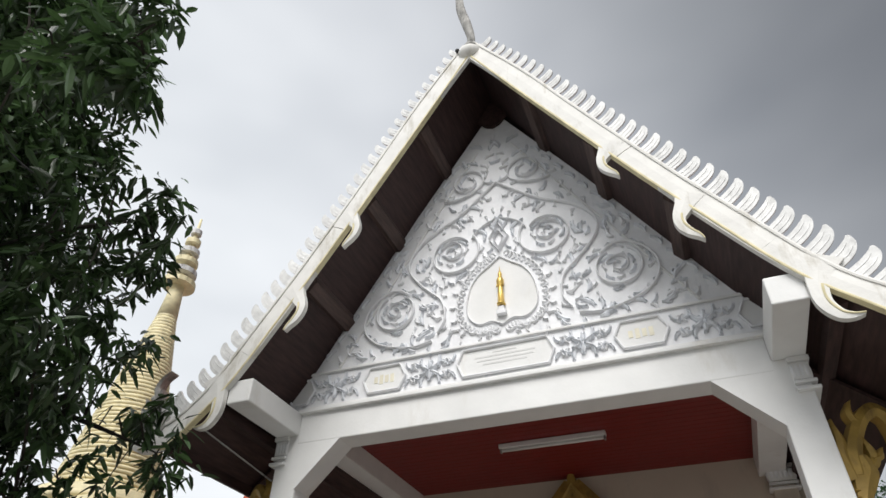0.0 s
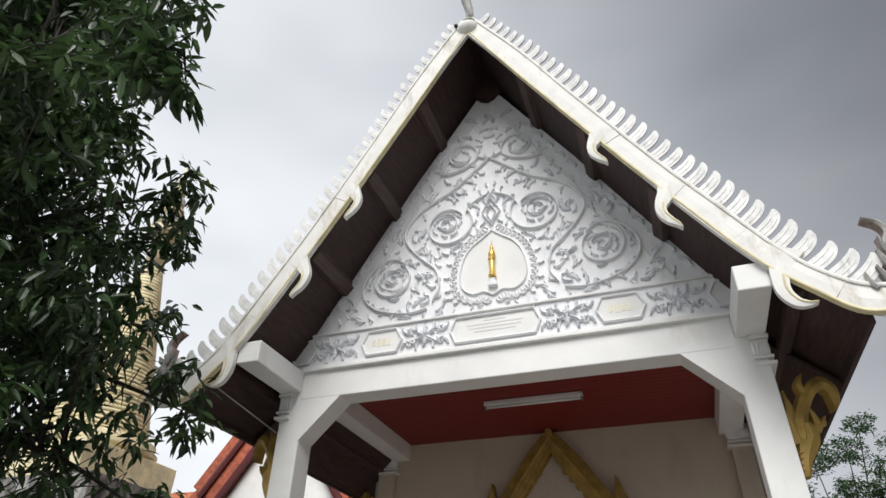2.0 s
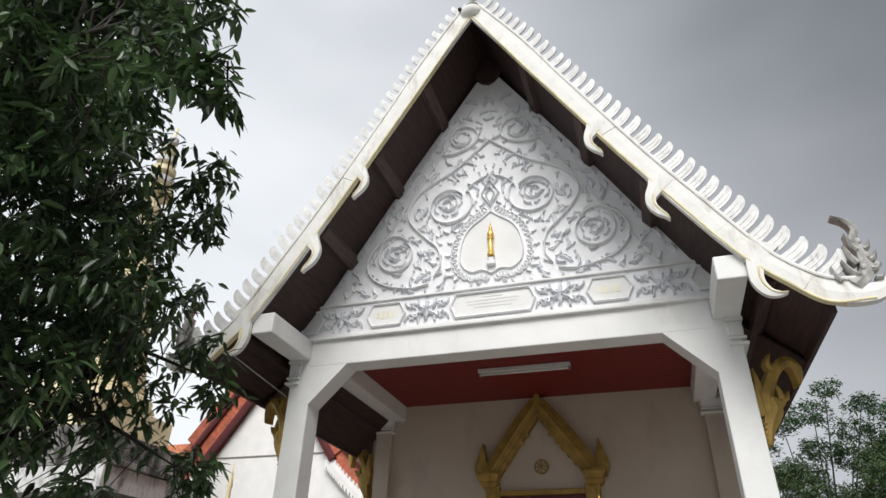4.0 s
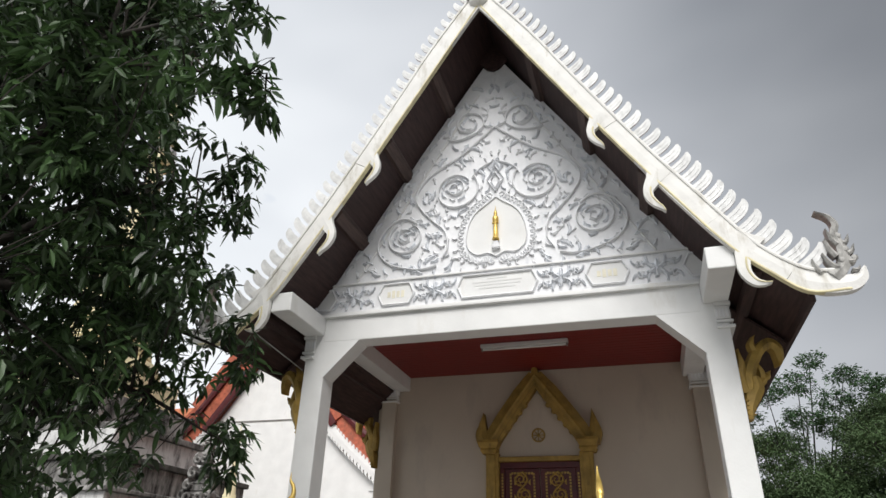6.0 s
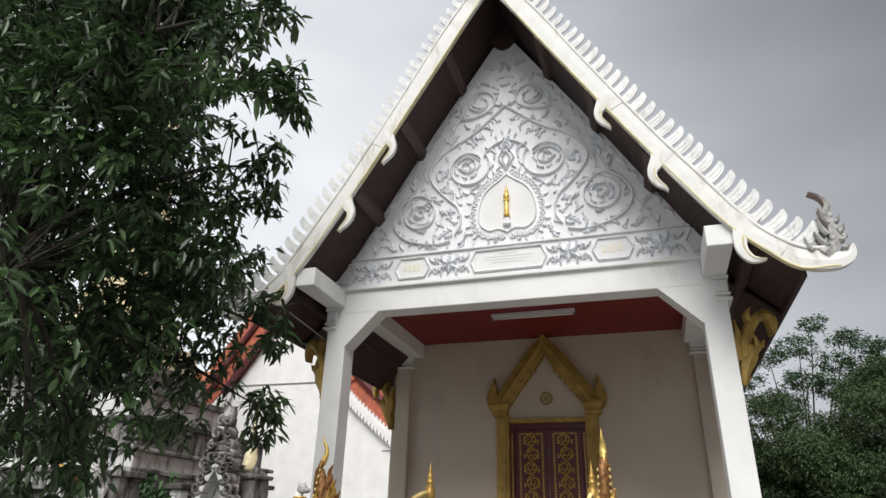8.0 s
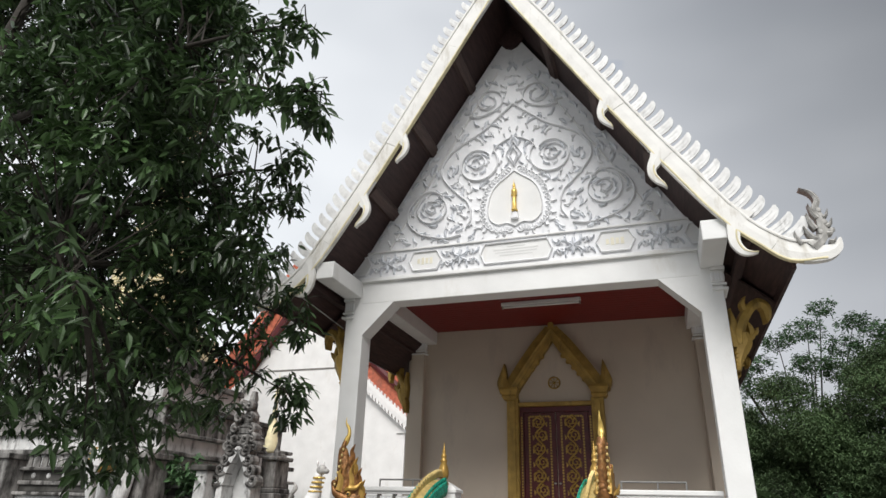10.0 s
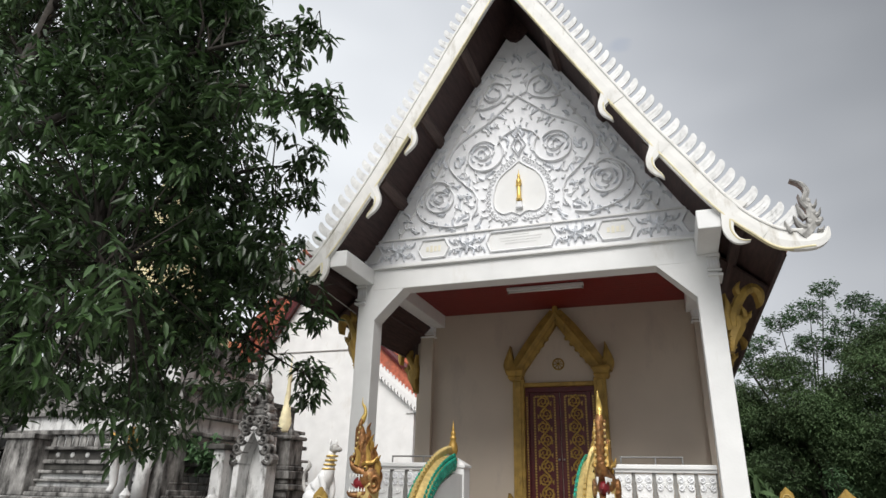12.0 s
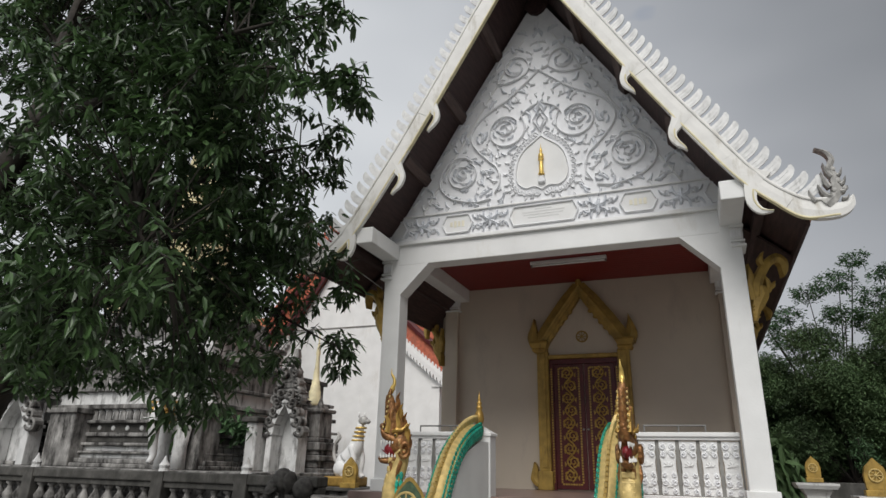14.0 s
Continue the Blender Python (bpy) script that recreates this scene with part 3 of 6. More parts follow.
for cx in (-1.27, 1.27):
    p = framed(cx, 0.17, 0.135, 0.065)
    for i, hgt in enumerate((0.035, 0.05, 0.04, 0.045)):
        bm = bm_box(cx - 0.115 + 0.06 * i, cx - 0.075 + 0.06 * i, FY - 0.010, FY - 0.0062, FZ - hgt, FZ + hgt)
        bm_box(cx - 0.105 + 0.06 * i, cx - 0.085 + 0.06 * i, FY - 0.0104, FY - 0.0062, FZ - hgt * 0.5, FZ + hgt * 0.5, 0, bm)
        ob = new("writing_bar", finish("writing_bar", bm, YELLOWINK))
        ob.parent = p
p = framed(0.0, 0.42, 0.14, 0.06)
for i, (wd, z) in enumerate(((0.12, 4.735), (0.30, 4.695), (0.28, 4.655), (0.22, 4.615))):
    ob = new("writing_bar", finish("writing_bar", bm_box(-wd, wd, FY - 0.0085, FY - 0.0062, z - 0.008, z + 0.008), FAINTINK))
    ob.parent = p
for s in (-1, 1):
    framed(s * 2.24, 0.09, 0.135, 0.07)

prof = [(0.072, 0.0), (0.072, 0.012), (0.058, 0.02), (0.046, 0.18), (0.038, 0.235), (0.062, 0.275), (0.066, 0.315), (0.048, 0.345), (0.018, 0.355), (0.034, 0.375), (0.036, 0.40), (0.020, 0.43), (0.011, 0.44), (0.002, 0.51)]
b1 = bm_lathe(prof, (0, FY - 0.035, 5.22), 16)
for sx in (-1, 1):
    bm_tube([(sx * 0.045, FY - 0.04, 5.51), (sx * 0.056, FY - 0.055, 5.45), (sx * 0.018, FY - 0.075, 5.46)], [0.014, 0.012, 0.01], 7, b1)
b1.transform(Matrix.Translation((0, FY - 0.035, 5.24)) @ Matrix.Diagonal((0.62, 0.62, 0.95, 1)) @ Matrix.Translation((0, 0.035 - FY, -5.22)))
tagged(new("gilded_figure", finish("gilded_figure", b1, BRASS, True)), "small gilded standing figure with a pointed crown on the pediment", "statue")
part("figure_plinth", bm_box(-0.05, 0.05, FY - 0.06, FY, 5.12, 5.17, 0.006), RELIEF, ped)
part("figure_plinth", bm_box(-0.03, 0.03, FY - 0.05, FY, 5.172, 5.219, 0.006), RELIEF, ped)

# ---- roof ----
PURLIN = mat("purlin_wood", (0.075, 0.048, 0.042), 0.7, vary=0.3, scale=6, bump=0.25, grain=25, stretch=(6, 0.7, 6))
SOFFIT = [(0.0, 8.50), (1.22, 6.40), (2.10, 4.91), (2.42, 4.46), (3.0, 3.88)]
TOP = [(0.0, 8.62), (1.30, 6.48), (2.20, 4.96), (2.55, 4.42), (3.10, 3.96)]
for s in (-1, 1):
    rf = thing("roof_slope", "steep roof slope with clay tiles over a dark wooden soffit", "roof", (s * 1.5, 6, 6), "roof slopes", "structure")
    for i in range(4):
        (ax, az), (bx, bz) = SOFFIT[i], SOFFIT[i + 1]
        part("soffit", bm_prism([(s * ax, az), (s * bx, bz), (s * bx, bz + 0.045), (s * ax, az + 0.045)], RY + 0.05, 16.3), DARKWOOD, rf, "dark brown wooden soffit boards")
        (cx, cz), (dx, dz) = TOP[i], TOP[i + 1]
        part("tiling", bm_prism([(s * ax, az + 0.05), (s * bx, bz + 0.05), (s * dx, dz), (s * cx, cz)], RY + 0.06, 16.3), TILE, rf)
    for x, z in ((0.64, 7.40), (1.22, 6.40), (1.79, 5.43)):
        part("purlin", bm_prism([(s * (x - 0.055), z + 0.095), (s * (x - 0.085), z - 0.005), (s * (x - 0.005), z - 0.105), (s * (x + 0.06), z - 0.085)], RY + 0.06, FY + 0.003), PURLIN, rf)
    for x, z in ((2.62, 4.21),):
        part("purlin", bm_prism([(s * (x - 0.05), z + 0.045), (s * (x - 0.05), z - 0.06), (s * (x + 0.05), z - 0.06), (s * (x + 0.05), z - 0.045)], RY + 0.1, 16), DARKWOOD, rf)
    part("eave_fascia", bm_box(s * 2.985, s * 3.03, RY + 0.06, 16.3, 3.80, 4.07, 0.006), DARKWOOD, rf)
    # closing boards between side beam and eave
    part("eave_board", bm_prism([(s * 2.46, 4.30), (s * 2.99, 3.82), (s * 2.99, 3.85), (s * 2.46, 4.34)], FY + 0.4, 16), DARKWOOD, rf)

    bb = thing("bargeboard", "white plastered bargeboard with hooked naga lobes and a comb of fins", "bargeboard", (s * 1.6, RY, 6), "bargeboards")
    top = smooth_line([(0.06, 8.60), (0.63, 7.72), (1.10, 6.88), (1.80, 5.67), (2.25, 4.96), (2.60, 4.42), (2.86, 4.16), (3.06, 4.05), (3.28, 4.03)], 6)
    low = smooth_line([(0.02, 8.36), (0.50, 7.52), (0.98, 6.70), (1.60, 5.66), (2.02, 5.00), (2.40, 4.42), (2.72, 4.08), (2.98, 3.87), (3.30, 3.86)], 6)
    mid = [Vector((s * (a.x + b.x) / 2, (a.y + b.y) / 2)) for a, b in zip(top, low)]
    hw = [(a - b).length / 2 for a, b in zip(top, low)]
    hw[-1] = 0.03
    for j, (i0, i1) in enumerate(((0, 7), (7, 16), (16, 27), (27, 38), (38, len(mid) - 1))):
        seg = mid[i0:i1 + 1]
        if j:
            seg = [seg[0] + (seg[1] - seg[0]) * 0.03, *seg[1:]]
        part("board", bm_ribbon(seg, hw[i0:i1 + 1], RY - 0.03 - 0.003 * (j % 2), RY + 0.02, None, 0.006), BOARD, bb)
    part("edge_trim", bm_ribbon([Vector((s * (p.x - 0.004), p.y - 0.008)) for p in low], [0.009, 0.009], RY - 0.040, RY + 0.022, None, 0.003), CREAM, bb, "cream edging strip")
    part("top_trim", bm_ribbon([Vector((s * (p.x + 0.004), p.y + 0.006)) for p in top], [0.014, 0.014], RY - 0.045, RY + 0.022, None, 0.004), BOARD, bb)
    for hx, hz, hk, wd in ((1.30, 6.10, [(0.10, 0.10), (0.035, -0.01), (-0.022, -0.115), (-0.018, -0.20), (0.025, -0.27), (0.075, -0.325), (0.10, -0.37)], [0.12, 0.075, 0.046, 0.038, 0.030, 0.018, 0.005]),
                           (1.81, 5.24, [(0.10, 0.10), (0.03, -0.02), (-0.03, -0.13), (-0.025, -0.22), (0.02, -0.295), (0.075, -0.35), (0.105, -0.40)], [0.12, 0.075, 0.050, 0.042, 0.034, 0.020, 0.005]),
                           (2.46, 4.36, [(0.14, 0.12), (0.085, 0.0), (0.045, -0.14), (0.045, -0.26), (0.10, -0.355), (0.17, -0.385), (0.24, -0.385)], [0.14, 0.09, 0.062, 0.052, 0.040, 0.024, 0.005])):
        ln = smooth_line([(s * (hx + x), hz + z) for x, z in hk], 6)
        h = part("hook", bm_ribbon(ln, wd, RY - 0.038, RY + 0.012, None, 0.008), BOARD, bb)
        k0 = len(ln) // 3
        edge = [p + Vector((s * 0.6, 0.5)).normalized() * (0.034 * (1 - i / (len(ln) - k0))) for i, p in enumerate(ln[k0:])]
        ob = new("hook_edge", finish("hook_edge", bm_ribbon(edge, [0.008, 0.007, 0.004], RY - 0.052, RY - 0.03, None, 0.003), CREAM))
        ob.parent = h
    # comb of fins
    fin_bm = bmesh.new()
    fl = smooth_line([(-0.02, -0.01), (0.07, 0.045), (0.145, 0.105), (0.185, 0.165), (0.192, 0.225)], 4)
    bm_ribbon(fl, [0.050, 0.056, 0.056, 0.052, 0.040, 0.012], -0.012, 0.014, fin_bm, 0.0)
    bm_ribbon([p + Vector((0.016, -0.018)) for p in fl[:-5]], [0.004, 0.003], -0.015, -0.011, fin_bm, 0.002)
    bm_ribbon([p + Vector((-0.014, 0.016)) for p in fl[:-5]], [0.004, 0.003], -0.015, -0.011, fin_bm, 0.002)
    fin_me = finish("fin", fin_bm, FIN)
    run, step = 0.12, 0.155
    for a, b in zip(top, top[1:]):
        d = (b - a).length
        while run < d:
            p = a + (b - a) * (run / d)
            tilt = 3 * math.sin(7.1 * p.x + s)
            if 0.12 < p.x < 3.08:
                piece("fin", fin_me, bb, Matrix.LocRotScale((s * p.x, RY + 0.005, p.y - 0.01), Euler((0, radians(tilt), 0)), (s * (0.66 + 0.13 * p.x), 1, 0.72 + 0.13 * p.x + 0.04 * math.sin(13 * p.x))))
            run += step
        run -= d
    # naga head at the lower tip
    hd = part("tip_ornament", bm_ribbon(smooth_line([(s * 3.18, 3.98), (s * 3.29, 4.08), (s * 3.31, 4.24), (s * 3.28, 4.38), (s * 3.31, 4.48), (s * 3.27, 4.57), (s * 3.17, 4.63)], 5), [0.060, 0.050, 0.042, 0.032, 0.028, 0.020, 0.005], RY - 0.04, RY + 0.05, None, 0.02), GREYSTAT, bb, "grey weathered naga head ornament")
    for ax, az, ex, ez, wd in ((3.24, 4.05, 3.14, 4.20, 0.024), (3.25, 4.16, 3.19, 4.34, 0.024), (3.28, 4.28, 3.22, 4.44, 0.020), (3.34, 4.18, 3.40, 4.26, 0.022), (3.33, 4.28, 3.38, 4.36, 0.018),
                               (3.33, 4.10, 3.40, 4.15, 0.020), (3.34, 4.02, 3.40, 4.05, 0.018), (3.10, 4.02, 3.05, 4.15, 0.024)):
        ob = new("crest_flame", finish("crest_flame", bm_ribbon(smooth_line([(s * ax, az), (s * (ax * 0.4 + ex * 0.6), (az + ez) / 2 - 0.02), (s * ex, ez)], 4), [wd, wd * 0.9, 0.004], RY - 0.05, RY + 0.03, None, 0.015), GREYSTAT))
        ob.parent = hd
    for cx, cz in ((3.33, 4.22), (3.38, 4.13), (3.30, 4.36), (3.28, 4.12)):
        ob = new("curl", finish("curl", bm_ball((s * cx, RY - 0.05, cz), 0.028, (1, 0.6, 1), 8), GREYSTAT))
        ob.parent = hd
    part("tail", bm_ribbon(smooth_line([(s * 2.95, 3.965), (s * 3.12, 3.915), (s * 3.30, 3.91), (s * 3.40, 3.96), (s * 3.44, 4.05)], 5), [0.075, 0.085, 0.075, 0.05, 0.01], RY - 0.032, RY + 0.056, None, 0.01), BOARD, bb)

ridge = thing("ridge_finial", "grey horn-shaped ridge finial rising from a white ball", "finial", (0, RY, 8.4))
part("ball", bm_ball((0, RY - 0.02, 8.44), 0.12, (1.15, 0.9, 0.85), 16), BOARD, ridge, "cream plaster ball", True)
part("collar", bm_lathe([(0.07, 0), (0.085, 0.03), (0.06, 0.06), (0.05, 0.1)], (0.02, RY - 0.02, 8.52), 14), GREYSTAT, ridge, "", True)
part("horn", bm_tube(smooth_line([(0.02, RY - 0.02, 8.55), (0.03, RY - 0.03, 8.75), (-0.02, RY - 0.06, 9.05), (-0.08, RY - 0.1, 9.35), (-0.10, RY - 0.16, 9.65), (-0.2, RY - 0.25, 9.95), (-0.30, RY - 0.2, 10.4)], 5),
                      [0.055, 0.06, 0.075, 0.07, 0.05, 0.05, 0.012], 10, None, 0.6), GREYSTAT, ridge, "", True)
part("spotlight", bm_ball((-0.14, RY - 0.06, 8.50), 0.03, (1, 1, 1), 8), BLACK, ridge, "small black lamp")
part("ridge_cap", bm_tube([(0, RY + 0.06, 8.64), (0, 16, 8.64)], [0.08, 0.08], 8), TILE, ridge)

# added dark plate, stands in for the stain on the pediment apex
part("apex_board", bm_prism([(-0.20, 8.16), (-0.09, 8.03), (0.0, 7.99), (0.09, 8.03), (0.20, 8.16), (0.0, 8.49)], FY - 0.05, FY - 0.005), DARKWOOD, ridge, "dark plate added at the gable apex for its stain")

# ---- eave brackets ----


def eave_bracket(s, x, y, z0):
    """A gilded naga bracket from the column up to the eave: swelling tail, arched neck and a head that hooks downwards."""
    b = thing("eave_bracket", "gilded carved naga bracket under the eaves", "bracket", (s * x, y, z0), "eave brackets")
    turn = Matrix.Translation((s * x, y, 0)) @ Matrix.Rotation(s * radians(24), 4, "Z")

    def carve(name, pts, wd, y0, y1, crown):
        bm = bm_ribbon(smooth_line([(s * px, z0 + pz) for px, pz in pts], 6), wd, y0, y1, None, crown)
        bm.transform(turn)
        part(name, bm, OCHRE, b)

    carve("body", [(0.02, -0.02), (0.045, 0.10), (0.10, 0.22), (0.155, 0.32), (0.14, 0.42)], [0.024, 0.045, 0.072, 0.075, 0.05], -0.05, 0.05, 0.03)
    carve("neck", [(0.09, 0.28), (0.115, 0.44), (0.18, 0.58), (0.28, 0.72), (0.39, 0.79), (0.47, 0.74), (0.475, 0.63), (0.45, 0.55)], [0.06, 0.055, 0.05, 0.05, 0.056, 0.058, 0.036, 0.005], -0.045, 0.045, 0.025)
    for pts, wd in (([(0.05, 0.25), (0.03, 0.42), (0.05, 0.55), (0.025, 0.70)], [0.045, 0.045, 0.034, 0.004]),
                    ([(0.17, 0.33), (0.25, 0.40), (0.245, 0.49), (0.205, 0.57)], [0.042, 0.036, 0.026, 0.004]),
                    ([(0.23, 0.40), (0.30, 0.43), (0.33, 0.49)], [0.026, 0.026, 0.005]),
                    ([(0.24, 0.66), (0.20, 0.76), (0.24, 0.86)], [0.035, 0.03, 0.004])):
        carve("flame", pts, wd, -0.038, 0.035, 0.02)
    for i in range(4):
        carve("ring", [(-0.005, 0.03 + 0.045 * i), (0.075 + 0.012 * i, 0.035 + 0.05 * i)], [0.009, 0.009], -0.056, 0.05, 0.008)


for s in (-1, 1):
    eave_bracket(s, 2.425, FY + 0.17, 3.02)
    eave_bracket(s, 2.60 + (0.1 if s < 0 else -0.1), BY - 0.1, 3.12)

for s in (-1,):
    rod = thing("eave_rod", "thin grey steel rod bracing the bargeboard tail", "rod", (s * 2.6, 2.3, 3.9), "eave rods")
    part("rod", bm_tube([(s * 2.72, 1.9, 4.03), (s * 2.50, 2.82, 3.80)], [0.008, 0.008], 8), METAL, rod)

# ---- door ----
DX = OFF + 0.02
dr = thing("double_door", "closed maroon double door with gilded carved scroll panels", "door", (DX, BY - 0.05, DECK))
frame_ = thing("door_surround", "gold painted door surround with a pointed gable and flame tips", "door frame", (DX, BY - 0.1, DECK))
for s in (-1, 1):
    jx = DX + s * 0.70
    part("jamb", bm_box(jx - 0.10, jx + 0.10, BY - 0.14, BY - 0.002, DECK + 0.3, 3.28, 0.012), OCHRE, frame_)
    part("jamb_reed", bm_box(jx - 0.05, jx + 0.05, BY - 0.165, BY - 0.138, DECK + 0.35, 3.24, 0.01), OCHRE, frame_)
    part("jamb_base", bm_box(jx - 0.13, jx + 0.13, BY - 0.17, BY - 0.002, DECK, DECK + 0.30, 0.015), OCHRE, frame_)
    part("base_leaf", bm_ribbon(smooth_line([(jx + s * 0.12, DECK + 0.08), (jx + s * 0.20, DECK + 0.18), (jx + s * 0.18, DECK + 0.34), (jx + s * 0.20, DECK + 0.44)], 4), [0.05, 0.06, 0.045, 0.006], BY - 0.12, BY - 0.01, None, 0.02), OCHRE, frame_)
    part("capital", bm_lathe([(0.10, 0), (0.13, 0.05), (0.12, 0.08), (0.16, 0.16), (0.15, 0.20)], (jx + s * 0.04, BY - 0.09, 3.26), square=True), OCHRE, frame_)
    part("tip_flame", bm_ribbon(smooth_line([(jx + s * 0.10, 3.42), (jx + s * 0.16, 3.55), (jx + s * 0.15, 3.70), (jx + s * 0.13, 3.88)], 5), [0.12, 0.10, 0.055, 0.005], BY - 0.15, BY - 0.02, None, 0.03), OCHRE, frame_)
    for k2, (dy, wd) in enumerate(((0.0, 0.14), (0.03, 0.085), (0.055, 0.035))):
        part("rake", bm_ribbon(smooth_line([(jx + s * 0.06, 3.40), (DX + s * 0.50, 3.78), (DX + s * 0.22, 4.16), (DX + s * 0.005, 4.44)], 5), [wd * 0.95, wd, wd, wd * 0.8], BY - 0.13 - dy, BY - 0.003, None, 0.015), OCHRE, frame_)
    for i in range(6):
        t = i / 5
        px, pz = DX + s * (0.60 - 0.42 * t), 3.48 + 0.52 * t
        part("scallop", bm_ball((px, BY - 0.10, pz - 0.02), 0.045, (1, 0.6, 1), 8), OCHRE, frame_)
part("apex_flame", bm_ribbon([Vector((DX, 4.38)), Vector((DX, 4.52)), Vector((DX, 4.64))], [0.06, 0.05, 0.004], BY - 0.17, BY - 0.02, None, 0.02), OCHRE, frame_)
part("head_bar", bm_box(DX - 0.62, DX + 0.62, BY - 0.12, BY - 0.002, 3.15, 3.22, 0.01), OCHRE, frame_)
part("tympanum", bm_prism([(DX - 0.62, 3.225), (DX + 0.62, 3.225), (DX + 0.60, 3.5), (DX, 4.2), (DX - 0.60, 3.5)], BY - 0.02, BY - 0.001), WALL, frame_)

wheel = thing("wheel_emblem", "small bronze dharma wheel relief over the door", "emblem", (DX, BY - 0.03, 3.54))


def wheel_parts(parent, cx, cy, cz, r, material, spokes=8, thick=0.03, face=None):
    """Rim, hub and spokes of a wheel that faces -y, or is turned about z by face degrees."""
    rot = Matrix.Translation((cx, cy, cz)) @ Matrix.Rotation(radians(face or 0), 4, "Z")
    bm = bmesh.new()
    ring = [(r * math.cos(2 * math.pi * i / 24), 0, r * math.sin(2 * math.pi * i / 24)) for i in range(25)]
    bm_tube(ring, [r * 0.13, r * 0.13], 6, bm)
    bm.transform(rot)
    part("rim", bm, material, parent)
    bm = bm_ball((0, -0.005, 0), r * 0.25, (1, 0.6, 1), 10)
    bm.transform(rot)
    part("hub", bm, material, parent)
    for i in range(spokes):
        a = 2 * math.pi * i / spokes
        bm = bm_tube([(0, 0, 0), (r * 0.95 * math.cos(a), 0, r * 0.95 * math.sin(a))], [r * 0.06, r * 0.09], 6)
        bm.transform(rot)
        part("spoke", bm, material, parent)


wheel_parts(wheel, DX, BY - 0.035, 3.54, 0.095, OCHRE)

part("frame", bm_box(DX - 0.60, DX + 0.60, BY - 0.05, BY - 0.002, 3.06, 3.15, 0.006), MAROON, dr)
for s in (-1, 1):
    part("frame", bm_box(DX + s * 0.53, DX + s * 0.60, BY - 0.05, BY - 0.002, DECK, 3.06, 0.006), MAROON, dr)
    lf = part("door_leaf", bm_box(DX + s * 0.006, DX + s * 0.527, BY - 0.035, BY - 0.002, DECK + 0.02, 3.055, 0.006), MAROON, dr)
    cx = DX + s * 0.265

    def sub(name, bm):
        ob = new(name, finish(name, bm, DOORGOLD))
        ob.parent = lf

    bm = bmesh.new()
    for xx in (cx - 0.175, cx + 0.175, DX + s * 0.565):
        for i in range(44):
            zz = DECK + 0.12 + i * 0.0435
            if zz < 3.0:
                bm_box(xx - 0.014, xx + 0.014, BY - 0.047 - (0.012 if abs(xx - DX) > 0.55 else 0), BY - 0.034, zz, zz + 0.028, 0, bm)
    for zz in (DECK + 0.10, 2.99):
        for i in range(8):
            bm_box(cx - 0.165 + i * 0.0425, cx - 0.135 + i * 0.0425, BY - 0.047, BY - 0.034, zz - 0.014, zz + 0.014, 0, bm)
    sub("bead_border", bm)
    # a waving stem with a curled tendril and flame leaves in every bend
    pts = [Vector((cx + 0.075 * math.sin(math.pi * t * 9), DECK + 0.14 + 1.90 * t)) for t in [i / 108 for i in range(109)]]
    sub("scroll", bm_ribbon(pts, [0.013, 0.013], BY - 0.052, BY - 0.033, None, 0.01))
    bm = bmesh.new()
    for i in range(9):
        zz = DECK + 0.14 + 1.90 * (i + 0.5) / 9
        sg = 1 if i % 2 else -1
        bm_ribbon(spiral(cx + sg * 0.03, zz, 0.088, 0.012, -90, 1.5 * sg, 26), [0.013, 0.012, 0.008], BY - 0.05, BY - 0.033, bm, 0.009)
        for k2 in range(6):
            a = radians(20 + 60 * k2)
            px, pz = cx + sg * 0.03 + 0.05 * math.cos(a), zz + 0.05 * math.sin(a)
            bm_ribbon([Vector((px, pz)), Vector((px + 0.035 * math.cos(a + 0.5), pz + 0.035 * math.sin(a + 0.5))), Vector((px + 0.06 * math.cos(a + 1.0), pz + 0.05 * math.sin(a + 1.0)))], [0.006, 0.015, 0.003], BY - 0.047, BY - 0.033, bm, 0.008)
        for dx in (-0.115, 0.115):
            bm_ribbon([Vector((cx + dx, zz - 0.08)), Vector((cx + dx * 0.9, zz - 0.04)), Vector((cx + dx * 1.05, zz))], [0.005, 0.018, 0.003], BY - 0.047, BY - 0.033, bm, 0.008)
    sub("leaf_carving", bm)
    kn = new("door_knob", finish("door_knob", bm_ball((DX + s * 0.04, BY - 0.055, 1.95), 0.02, (1, 1, 1), 8), METAL, True))
    kn.parent = lf

# ---- balustrades ----


